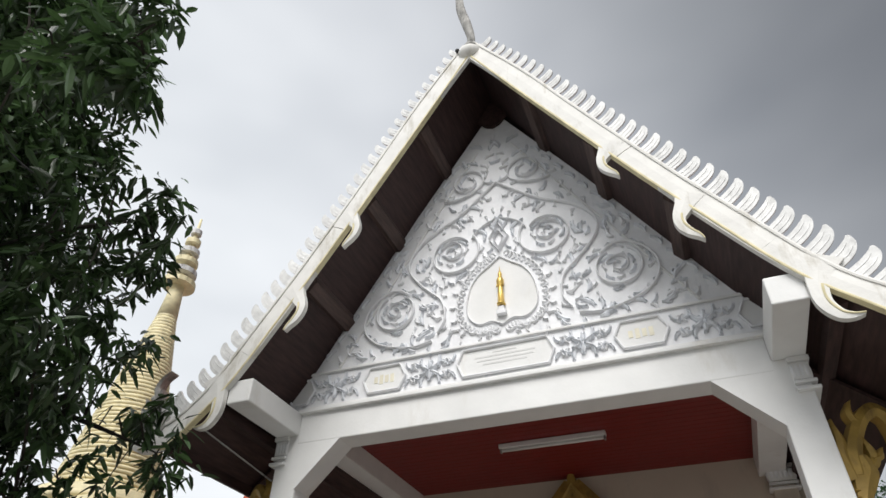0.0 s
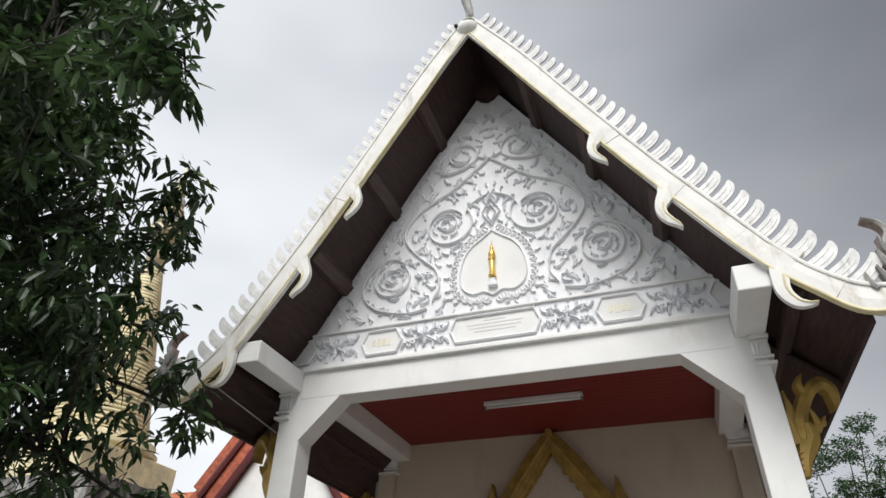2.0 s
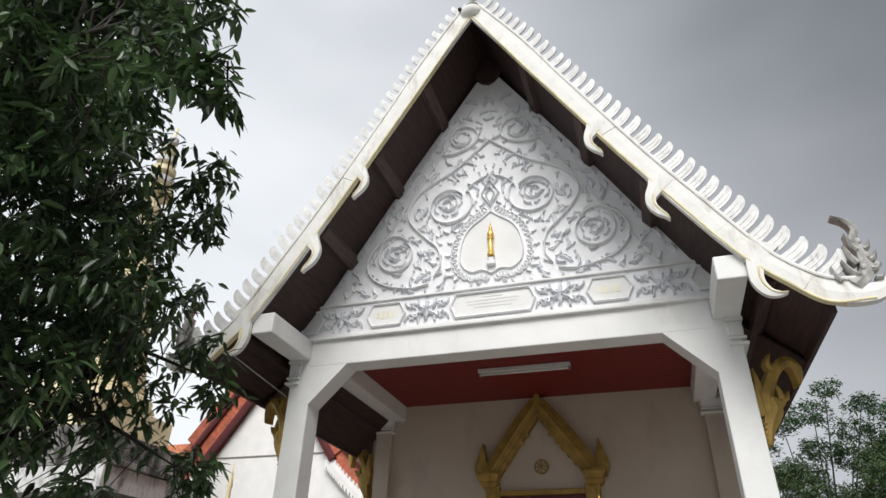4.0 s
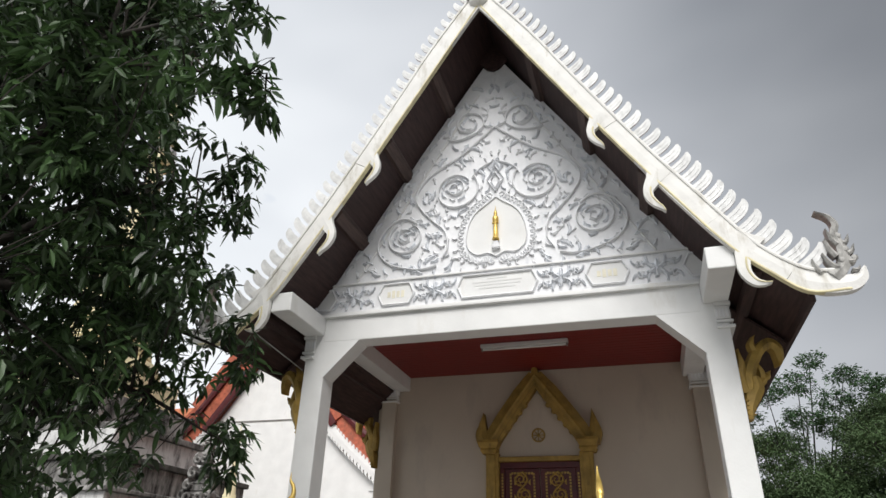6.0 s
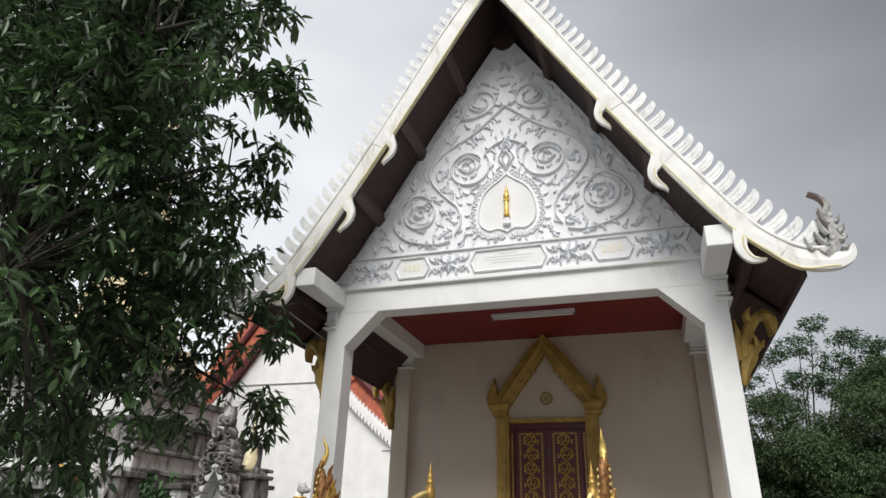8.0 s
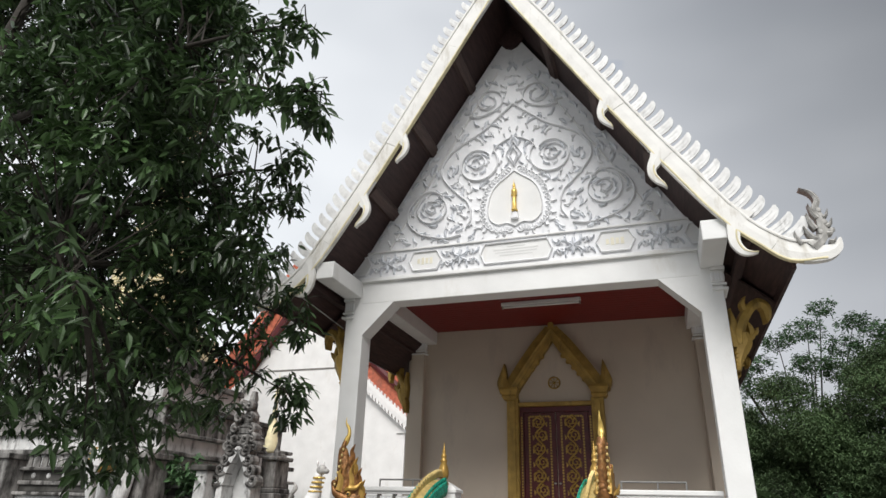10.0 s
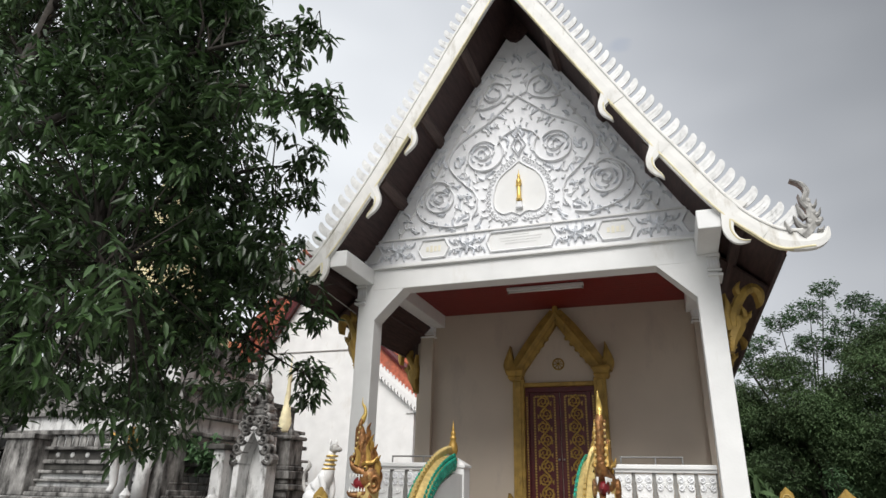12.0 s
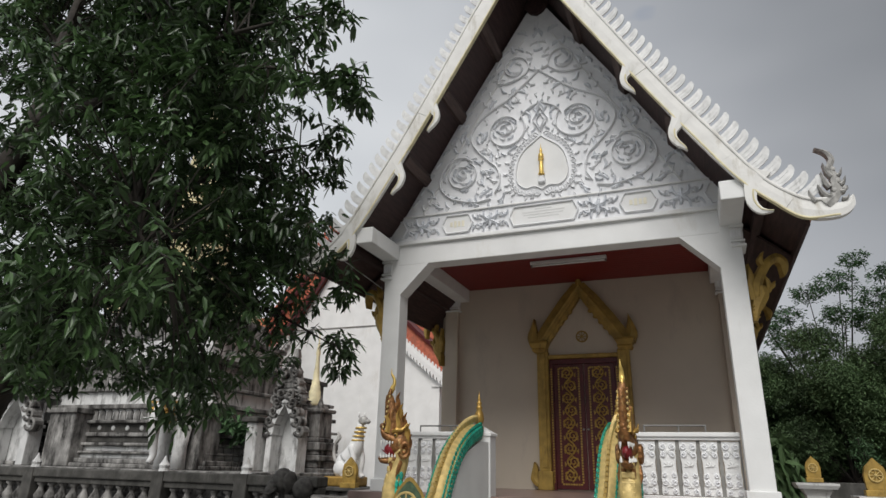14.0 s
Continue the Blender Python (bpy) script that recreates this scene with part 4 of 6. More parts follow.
def balustrade(x0, x1, n):
    b = thing("balustrade", "white balustrade with cast openwork panels and a moulded rail", "balustrade", ((x0 + x1) / 2, 3.1, DECK), "balustrades")
    part("rail", bm_box(x0, x1, 3.03, 3.19, 1.70, 1.755, 0.012), WHITE, b)
    part("rail", bm_box(x0, x1, 3.055, 3.165, 1.665, 1.70, 0.008), WHITE, b)
    part("foot_rail", bm_box(x0, x1, 3.06, 3.16, DECK, DECK + 0.07, 0.008), WHITE, b)
    for i in range(n + 1):
        x = x0 + (x1 - x0) * i / n
        part("baluster", bm_box(max(x0, x - 0.02), min(x1, x + 0.02), 3.09, 3.14, DECK + 0.07, 1.665), CONCRETE, b)
    for i in range(n):
        a, c = x0 + (x1 - x0) * i / n + 0.022, x0 + (x1 - x0) * (i + 1) / n - 0.022
        cx, wd = (a + c) / 2, (c - a) / 2
        side = [(1.0, 0.08), (1.0, 0.17), (0.90, 0.21), (0.97, 0.27), (0.88, 0.34), (0.88, 0.44), (0.98, 0.50), (0.90, 0.56), (1.0, 0.60), (1.0, 0.68)]
        pn = part("panel", bm_prism([(cx + wd * u, DECK + z) for u, z in side] + [(cx - wd * u, DECK + z) for u, z in reversed(side)], 3.085, 3.125), WHITE, b)
        for zc, up in ((DECK + 0.585, -1), (DECK + 0.40, 1), (DECK + 0.165, 1)):
            for k2 in range(5):
                piece("petal", PANEL_PETAL, pn, Matrix.LocRotScale((cx, 3.087, zc), Euler((0, -up * radians(10 + 40 * k2), 0)), (0.62, 1, 0.8)))
        for sg in (-1, 1):
            for z0, k3 in ((0.12, 0.9), (0.215, 1.1), (0.30, 0.8), (0.53, 1.0), (0.62, 1.15)):
                piece("scroll", PANEL_SCROLL, pn, Matrix.LocRotScale((cx + sg * wd * 0.60, 3.087, DECK + z0), None, (sg * k3, 1, k3)))


PANEL_PETAL = finish("panel_petal", bm_ribbon([Vector((0.004, 0)), Vector((0.05, 0.004)), Vector((0.088, 0.02))], [0.005, 0.013, 0.003], -0.012, 0.0, None, 0.004), WHITE)
PANEL_SCROLL = finish("panel_scroll", bm_ribbon(spiral(0, 0, 0.032, 0.008, 90, 1.4, 14), [0.009, 0.006], -0.019, 0.0, None, 0.005), RELIEF)
balustrade(0.98, 2.14, 5)
balustrade(-2.14, -1.06, 5)
for x0, x1 in ((1.05, 1.78), (-2.1, -1.25)):
    mr = thing("steel_handrail", "thin grey steel handrail behind the balustrade", "rail", ((x0 + x1) / 2, 3.5, DECK), "steel rails")
    part("bar", bm_tube([(x0, 3.5, 1.86), (x1, 3.5, 1.86)], [0.012, 0.012], 8), METAL, mr)
    for x in (x0, (x0 + x1) / 2 + 0.05, x1):
        part("post", bm_tube([(x, 3.5, DECK), (x, 3.5, 1.87)], [0.010, 0.010], 8), METAL, mr)

# ---- naga stair guardians ----


def naga(s, x, heading, swing):
    """A stair naga: body along the sloping wing wall, reared neck, open jaws and a tall flame crest."""
    ww = thing("stair_wing_wall", "white plastered wing wall beside the stairs", "wall", (s * x, 1.7, 0), "wing walls", "structure")
    a, b = s * (x - 0.10), s * (x + 0.08)
    bm = bmesh.new()
    prof = [(2.75, 0.0), (2.75, 1.60), (2.30, 1.60), (1.85, 1.48), (1.50, 1.28), (1.25, 1.02), (1.05, 0.80), (0.85, 0.70), (0.85, 0.0)]
    va, vb = [bm.verts.new((a, y, z)) for y, z in prof], [bm.verts.new((b, y, z)) for y, z in prof]
    bm.faces.new(va), bm.faces.new(vb[::-1])
    for i in range(len(prof)):
        j = (i + 1) % len(prof)
        bm.faces.new((va[i], vb[i], vb[j], va[j]))
    part("wall", bm, WHITE, ww)
    xo = s * x
    post = part("newel_post", bm_box(xo - 0.12, xo + 0.12, 2.60, 2.84, DECK - 0.02, 1.68, 0.01), WHITE, ww)
    ob = new("cap", finish("cap", bm_lathe([(0.135, 1.68), (0.135, 1.71), (0.0, 1.80)], (xo, 2.72, 0), square=True), WHITE))
    ob.parent = post

    g = thing("naga_guardian", "gold and green naga balustrade serpent with bared white teeth", "stair ornament", (s * x, 0.8, 0), "naga guardians")
    cx = s * x
    # tail and body on the wall
    line = smooth_line([(cx, 2.50, 1.74), (cx, 2.25, 1.71), (cx, 1.92, 1.61), (cx, 1.58, 1.42), (cx, 1.32, 1.15), (cx, 1.12, 0.90), (cx + swing * 0.3, 0.92, 0.80), (cx + swing * 0.8, 0.72, 0.84)], 6)
    part("body", bm_tube(line, [0.05, 0.09, 0.11, 0.12, 0.12, 0.125, 0.13, 0.13], 12), PALEGOLD, g, "pale gold scaled body", True)
    # green glass scales along both flanks
    sc_bm = bm_ball((0, 0, 0), 0.036, (0.35, 1.0, 0.75), 6)
    sc = finish("scale", sc_bm, GREEN)
    n = len(line)
    for side in (-1, 1):
        for i in range(2, n - 2):
            d = (line[i + 1] - line[i - 1]).normalized()
            up = Vector((1, 0, 0)).cross(d)
            if up.z < 0:
                up = -up
            for r2 in (-2, -1, 0, 1, 2):
                k = min(1.0, 0.45 + 0.12 * i) * (0.112 if abs(r2) < 2 else 0.088)
                p = line[i] + Vector((side * k, 0, 0)) + up * (0.038 * r2) + d * (0.02 * (r2 % 2))
                piece("scale", sc, g, Matrix.LocRotScale(p, d.to_track_quat("Y", "Z"), None))
    # dorsal fins
    df = bmesh.new()
    bm_prism([(-0.035, 0), (0.035, 0), (0.05, 0.05), (0.03, 0.085), (0.0, 0.05)], -0.014, 0.014, df)
    dfm = finish("dorsal_fin", df, PALEGOLD)
    for i in range(1, n - 1):
        d = (line[i + 1] - line[i - 1]).normalized()
        up = Vector((1, 0, 0)).cross(d)
        if up.z < 0:
            up = -up
        m3 = Matrix((d, Vector((-1, 0, 0)), up)).transposed().to_4x4()
        piece("dorsal_fin", dfm, g, Matrix.Translation(line[i] + up * 0.10) @ m3)
    part("tail_spire", bm_lathe([(0.04, 0), (0.062, 0.03), (0.062, 0.05), (0.035, 0.075), (0.052, 0.10), (0.064, 0.15), (0.055, 0.21), (0.032, 0.265), (0.042, 0.28), (0.042, 0.295), (0.026, 0.31), (0.033, 0.335), (0.033, 0.35), (0.018, 0.37), (0.022, 0.39), (0.012, 0.42), (0.002, 0.50)], (cx, 2.52, 1.73), 12), GOLD, g, "bright gold tail spire of stacked rings", True)

    # neck and head, drawn facing -y at the origin and turned to the heading
    slim = Matrix.Translation((0, 0.14, -0.02)) @ Matrix.Diagonal((0.76, 0.70, 1, 1)) @ Matrix.Translation((0, -0.14, 0))
    turn = Matrix.Translation((cx + swing, 0.66, 0.0)) @ Matrix.Rotation(radians(heading), 4, "Z")

    def put(name, bm, material, label="", smooth=False):
        bm.transform(turn @ slim)
        return part(name, bm, material, g, label, smooth)

    put("neck", bm_tube(smooth_line([(0, 0.10, 0.55), (0, -0.04, 0.85), (0, -0.10, 1.10), (0, 0.0, 1.32), (0, 0.03, 1.48)], 5), [0.17, 0.15, 0.125, 0.115, 0.11], 12), PALEGOLD, "pale gold ringed throat", True)
    for i in range(9):
        t = i / 8
        put("throat_plate", bm_box(-0.075, 0.075, -0.215 + 0.10 * abs(t - 0.45), -0.13 + 0.10 * abs(t - 0.45), 0.72 + 0.62 * t, 0.775 + 0.62 * t, 0.012), PALEGOLD)
    for sd in (-1, 1):
        for i in range(7):
            for j in range(2):
                bm = bm_ball((sd * (0.108 + 0.006 * j), -0.03 + 0.06 * j, 0.78 + 0.075 * i), 0.04, (0.35, 0.75, 1), 6)
                put("scale", bm, GREEN)
    put("skull", bm_ball((0, 0.0, 1.53), 0.145, (0.80, 1.15, 0.85), 16), BRONZE, "orange gold lacquered head", True)
    put("upper_jaw", bm_tube(smooth_line([(0, -0.02, 1.55), (0, -0.14, 1.585), (0, -0.24, 1.62), (0, -0.28, 1.68)], 5), [0.11, 0.085, 0.068, 0.03], 12, None, 0.62), BRONZE, "", True)
    put("snout_curl", bm_ball((0, -0.265, 1.69), 0.042, (1.1, 1, 0.8), 10), BRONZE, "", True)
    put("lower_jaw", bm_tube(smooth_line([(0, 0.0, 1.42), (0, -0.13, 1.375), (0, -0.25, 1.37), (0, -0.30, 1.395)], 5), [0.10, 0.075, 0.06, 0.025], 12, None, 0.5), BRONZE, "", True)
    put("mouth", bm_ball((0, -0.10, 1.475), 0.085, (0.72, 1.5, 0.75), 12), MOUTH, "dark red open mouth", True)
    put("tongue", bm_tube(smooth_line([(0, -0.05, 1.43), (0, -0.18, 1.435), (0, -0.26, 1.47)], 4), [0.04, 0.03, 0.008], 8, None, 0.4), MOUTH)
    for sd in (-1, 1):
        for i in range(6):
            t = i / 5
            yy = -0.07 - 0.20 * t
            xx = sd * (0.085 - 0.04 * t)
            big = 1.45 if i in (2, 5) else 1.0
            put("tooth", bm_lathe([(0.014, 0), (0.010, -0.018 * big), (0.001, -0.038 * big)], (xx, yy, 1.545 + 0.012 * t), 6), TEETH)
            put("tooth", bm_lathe([(0.014, 0), (0.010, 0.016 * big), (0.001, 0.034 * big)], (xx, yy, 1.40 - 0.01 * t), 6), TEETH)
        put("eye", bm_ball((sd * 0.098, -0.07, 1.605), 0.026, (0.6, 1.2, 0.9), 8), GOLD, "gold bulging eye")
        put("pupil", bm_ball((sd * 0.114, -0.08, 1.605), 0.012, (0.6, 1.2, 0.9), 6), BLACK)
        put("brow", bm_tube(smooth_line([(sd * 0.07, -0.13, 1.63), (sd * 0.11, -0.07, 1.655), (sd * 0.11, 0.02, 1.66), (sd * 0.12, 0.09, 1.72)], 4), [0.012, 0.022, 0.022, 0.004], 7), GOLD)
        bm = bmesh.new()
        ring = spiral(0, 0, 0.085, 0.015, 200, 1.6, 26)
        bm_ribbon(ring, [0.022, 0.018, 0.012], -0.02, 0.02, bm, 0.012)
        bm.transform(Matrix.Translation((sd * 0.12, 0.06, 1.475)) @ Matrix.Rotation(radians(90 * sd), 4, "Z"))
        put("cheek_scroll", bm, BRONZE)
        put("beard", bm_tube(smooth_line([(sd * 0.05, -0.13, 1.36), (sd * 0.055, -0.11, 1.26), (sd * 0.05, -0.15, 1.16), (sd * 0.045, -0.13, 1.08)], 4), [0.03, 0.03, 0.022, 0.004], 8), BRONZE)
        put("whisker", bm_tube(smooth_line([(sd * 0.10, 0.02, 1.36), (sd * 0.12, -0.02, 1.28), (sd * 0.11, -0.05, 1.20)], 4), [0.03, 0.025, 0.004], 7), BRONZE)
    # flame crest: a broad flame over the snout that tapers to a waving tip, thickest at its root
    def blade(name, pts, wd, thick, material, label="", shift=0.0, yaw=0.0):
        bm = bm_ribbon(smooth_line(pts, 5), wd, -thick, thick, None, thick * 0.5)
        bm.transform(Matrix.Rotation(radians(90), 4, "Z"))
        bm.transform(Matrix.Translation((shift, 0, 0)) @ Matrix.Rotation(radians(yaw), 4, "Z"))
        put(name, bm, material, label)

    put("crest", bm_tube(smooth_line([(0, -0.06, 1.58), (0, -0.12, 1.74), (0, -0.165, 1.88), (0, -0.185, 1.99), (0, -0.165, 2.06)], 5), [0.085, 0.075, 0.052, 0.034, 0.024], 12, None, 1.65), BRONZE, "orange gold flame crest", True)
    put("crest_tip", bm_tube(smooth_line([(0, -0.17, 2.03), (0, -0.125, 2.11), (0, -0.135, 2.17), (0, -0.17, 2.21), (0, -0.175, 2.27)], 5), [0.028, 0.027, 0.020, 0.012, 0.002], 10, None, 1.3), BRASS, "bright gold tip", True)
    for i, (y0, z0, hh) in enumerate(((-0.08, 1.86, 0.17), (-0.03, 1.76, 0.16), (0.03, 1.66, 0.17), (0.08, 1.58, 0.15), (0.11, 1.50, 0.12))):
        blade("crest_flame", [(y0 - 0.03, z0 - 0.05), (y0 + 0.02, z0 + 0.3 * hh), (y0 + 0.01, z0 + 0.65 * hh), (y0 + 0.045, z0 + hh)], [0.05, 0.04, 0.024, 0.004], 0.035, GOLD if i % 2 else BRONZE)
    for sd in (-1, 1):
        for i, (y0, z0, hh) in enumerate(((-0.20, 1.66, 0.16), (-0.13, 1.64, 0.22), (-0.06, 1.62, 0.24), (0.01, 1.58, 0.22), (0.07, 1.52, 0.18))):
            blade("side_flame", [(y0, z0 - 0.03), (y0 + 0.02, z0 + 0.35 * hh), (y0 - 0.005, z0 + 0.7 * hh), (y0 + 0.02, z0 + hh)], [0.036, 0.034, 0.02, 0.003], 0.016, BRONZE if i % 2 else GOLD, "", sd * 0.062)
        for i in range(7):
            put("crest_bead", bm_ball((sd * 0.055, -0.255 + 0.012 * i, 1.68 + 0.05 * i), 0.014, (1, 1, 1), 6), PALEGOLD)
    # shield with a wheel beside the neck
    sh = thing("wheel_shield", "green and gold shield with a dharma wheel beside the naga", "emblem", (cx + 0.1, 0.42, 0.7), "wheel shields")
    return sh


naga(-1, 0.86, -64, -0.24)
naga(1, 0.86, -3, 0.27)
for ob in [o for o in scene.objects if o.name.startswith("wheel_shield")]:
    cx = -0.87 if ob.location.x < 0 else 1.45
    if ob.location.x > 0:
        bpy.data.objects.remove(ob)
        continue
    ob.location = (cx, 0.50, 0.66)
    rot = Matrix.Translation((cx, 0.52, 0.97)) @ Matrix.Rotation(radians(20), 4, "Z")
    out = [(0.155 * math.sin(t) * (1 - 0.08 * math.cos(t)), 0.185 * math.cos(t) + (0.05 * max(0, math.cos(t)) ** 10)) for t in [2 * math.pi * i / 28 for i in range(28)]]
    bm = bm_prism(out, -0.03, 0.03)
    bm.transform(rot)
    part("plate", bm, OCHRE, ob)
    bm = bm_prism([(x * 0.84, z * 0.84) for x, z in out], -0.042, -0.028)
    bm.transform(rot)
    part("field", bm, SHIELDGREEN, ob)
    wheel_parts(ob, cx - 0.012, 0.475, 0.965, 0.100, PALEGOLD, 8, 0.03, 20)
    bm = bm_box(-0.10, 0.10, -0.07, 0.07, -0.97, -0.16, 0.02)
    bm.transform(rot)
    part("stand", bm, OCHRE, ob)

# ---- assembly hall beyond the stupa ----
VX, VY = -11.25, 16.0
vh = thing("assembly_hall", "large white assembly hall with red tiled roof tiers", "building", (VX, VY, 0))
out = [(-4.3, 0), (4.3, 0), (4.3, 4.5), (2.55, 6.0), (1.23, 7.93), (0, 9.7), (-1.23, 7.93), (-2.55, 6.0), (-4.3, 4.5)]
part("gable_wall", bm_prism([(VX + x, z) for x, z in out], VY, VY + 0.3), WHITE, vh)
part("string_course", bm_box(VX - 2.3, VX + 2.3, VY - 0.03, VY + 0.01, 6.42, 6.46), CONCRETE, vh)
for s in (-1, 1):
    lower = [Vector((VX + s * x, z)) for x, z in ((2.35, 6.18), (3.0, 5.55), (3.8, 4.88), (4.62, 4.22))]
    upper = [Vector((VX + s * x, z)) for x, z in ((0.0, 9.95), (1.23, 8.05), (2.6, 6.15))]
    for j, (ln, dy) in enumerate(((lower, 0.0), (upper, -0.08))):
        up = Vector((s * 0.62, 0.78))
        part("bargeboard", bm_ribbon(ln, [0.12, 0.12], VY - 0.22 + dy, VY - 0.1 + dy, None, 0.01), WHITE if j == 0 else MAROON, vh)
        part("tile_edge", bm_ribbon([p + up * 0.36 for p in ln], [0.24, 0.24], VY - 0.15 + dy, VY + 6, None, 0.0), TILE, vh)
        part("fascia", bm_ribbon([p + up * 0.70 for p in ln], [0.11, 0.11], VY - 0.26 + dy, VY + 0.1 + dy, None, 0.02), MAROON, vh)
        part("tile_edge", bm_ribbon([p + up * 1.06 for p in ln], [0.26, 0.26], VY - 0.10 + dy, VY + 6, None, 0.0), TILE, vh)
    # scalloped hanging drops under the lower board
    dm = bmesh.new()
    bm_prism([(-0.07, 0.0), (0.07, 0.0), (0.06, -0.12), (0.02, -0.2), (0.045, -0.26), (-0.02, -0.22), (-0.06, -0.1)], -0.05, 0.05, dm)
    drop = finish("drop", dm, WHITE)
    for a, b in zip(lower, lower[1:]):
        k = 6
        for i in range(k):
            p = a + (b - a) * (i / k)
            piece("drop", drop, vh, Matrix.Translation((p.x, VY - 0.17, p.y - 0.08)))
            piece("drop", drop, vh, Matrix.LocRotScale((p.x, VY - 0.17, p.y + 0.12), Euler((0, math.pi, 0)), (0.7, 1, 0.6)))
    part("side_wall", bm_box(VX + s * 4.0, VX + s * 4.28, VY + 0.3, VY + 14, 0, 4.6), WHITE, vh)
    part("eave_return", bm_box(VX + s * 4.0, VX + s * 4.5, VY - 0.05, VY + 0.25, 4.02, 4.16), WHITE, vh)

low = thing("far_building", "far low building with an orange tiled roof", "building", (-21, 22, 0))
part("wall", bm_box(-27, -16.5, 22, 27, 0, 6.4), CHEDIWHITE, low)
part("roof", bm_prism([(-27.5, 6.3), (-16, 6.3), (-17.5, 8.6), (-26, 8.6)], 21.6, 27.4), ORANGE, low)

# ---- great stupa ----
SX, SY = -14.1, 10.6
st = thing("great_stupa", "great stupa with mouldy white tiers and pale gilded ringed spire", "stupa", (SX, SY, 0))
part("plinth", bm_box(-20, -7.2, 6.3, 9.9, 0.0, 1.08, 0.03), CHEDI, st)
for e, z0, z1, m_ in ((0.35, 1.08, 1.18, CHEDI), (0.22, 1.18, 1.30, CHEDI), (0.06, 1.30, 1.42, CHEDIWHITE), (0.16, 1.42, 1.48, CHEDI), (-0.03, 1.48, 1.62, CHEDIWHITE),
                      (0.10, 1.62, 1.70, CHEDI), (-0.08, 1.70, 1.86, CHEDIDARK), (0.02, 1.86, 1.96, CHEDI), (-0.14, 1.96, 2.20, CHEDIDARK), (0.06, 2.20, 2.28, CHEDI), (-0.2, 2.28, 2.58, CHEDIWHITE),
                      (0.0, 2.58, 2.70, CHEDI), (-0.32, 2.70, 3.06, CHEDIWHITE), (-0.12, 3.06, 3.16, CHEDI), (-0.6, 3.16, 3.76, CHEDI), (-0.45, 3.76, 3.90, CHEDIDARK), (-2.4, 3.90, 4.70, CHEDIWHITE),
                      (-2.2, 4.70, 4.86, CHEDI), (-3.6, 4.86, 5.70, CHEDI), (-4.5, 5.70, 6.60, CHEDIGOLD)):
    e = e if e > 0 else 0.6 * e
    part("tier", bm_box(SX - 4.4 - e, SX + 4.4 + e, SY - max(1.7, 3 + e), SY + max(1.7, 3 + e), z0, z1, 0.025), m_, st)
prof = [(1.3, 6.6), (1.75, 6.7), (1.8, 6.8), (1.65, 6.9), (1.7, 7.05), (1.5, 7.1)]
part("ring_base", bm_lathe(prof, (SX, SY, 0), 32), CHEDIGOLD, st, "", True)
for i in range(48):
    r = 1.45 * (1 - i / 60)
    part("spire_ring", bm_lathe([(r * 0.95, 0), (r, 0.03), (r, 0.09), (r * 0.95, 0.126)], (SX, SY, 7.1 + 0.1283 * i), 28), CHEDIGOLD, st, "", True)
part("spire", bm_lathe([(0.34, 13.1), (0.26, 14.0), (0.14, 15.5), (0.04, 17.6)], (SX, SY, 0), 14), CHEDIGOLD, st, "", True)
for i in range(6):
    r = 0.58 * (1 - i / 7.5)
    part("parasol", bm_lathe([(r, 0), (r * 0.98, 0.2), (r * 0.3, 0.32)], (SX, SY, 14.4 + 0.48 * i), 16), CHEDIWHITE if i % 2 else CHEDIGOLD, st)
# row of petals and studs round the waist of the base
pm = bmesh.new()
bm_prism([(-0.10, 0), (0.10, 0), (0.09, 0.2), (0, 0.3), (-0.09, 0.2)], -0.05, 0.0, pm)
petal_me = finish("petal", pm, CHEDI)
stud_me = finish("stud", bm_ball((0, 0, 0), 0.07, (1, 0.5, 1), 8), CHEDIWHITE)
for i in range(18):
    piece("petal", petal_me, st, Matrix.Translation((SX - 0.2 + 0.255 * i, SY - 2.87, 2.29)))
    if i % 2:
        piece("stud", stud_me, st, Matrix.Translation((SX - 0.2 + 0.255 * i, SY - 2.92, 2.08)))
for x0, x1 in ((-14.9, -13.9), (-9.95, -9.55)):
    part("pilaster", bm_box(x0, x1, SY - 3.42, SY - 2.7, 1.08, 2.45, 0.03), CHEDI, st)
    part("pilaster_cap", bm_box(x0 - 0.08, x1 + 0.08, SY - 3.5, SY - 2.7, 2.45, 2.58, 0.02), CHEDI, st)


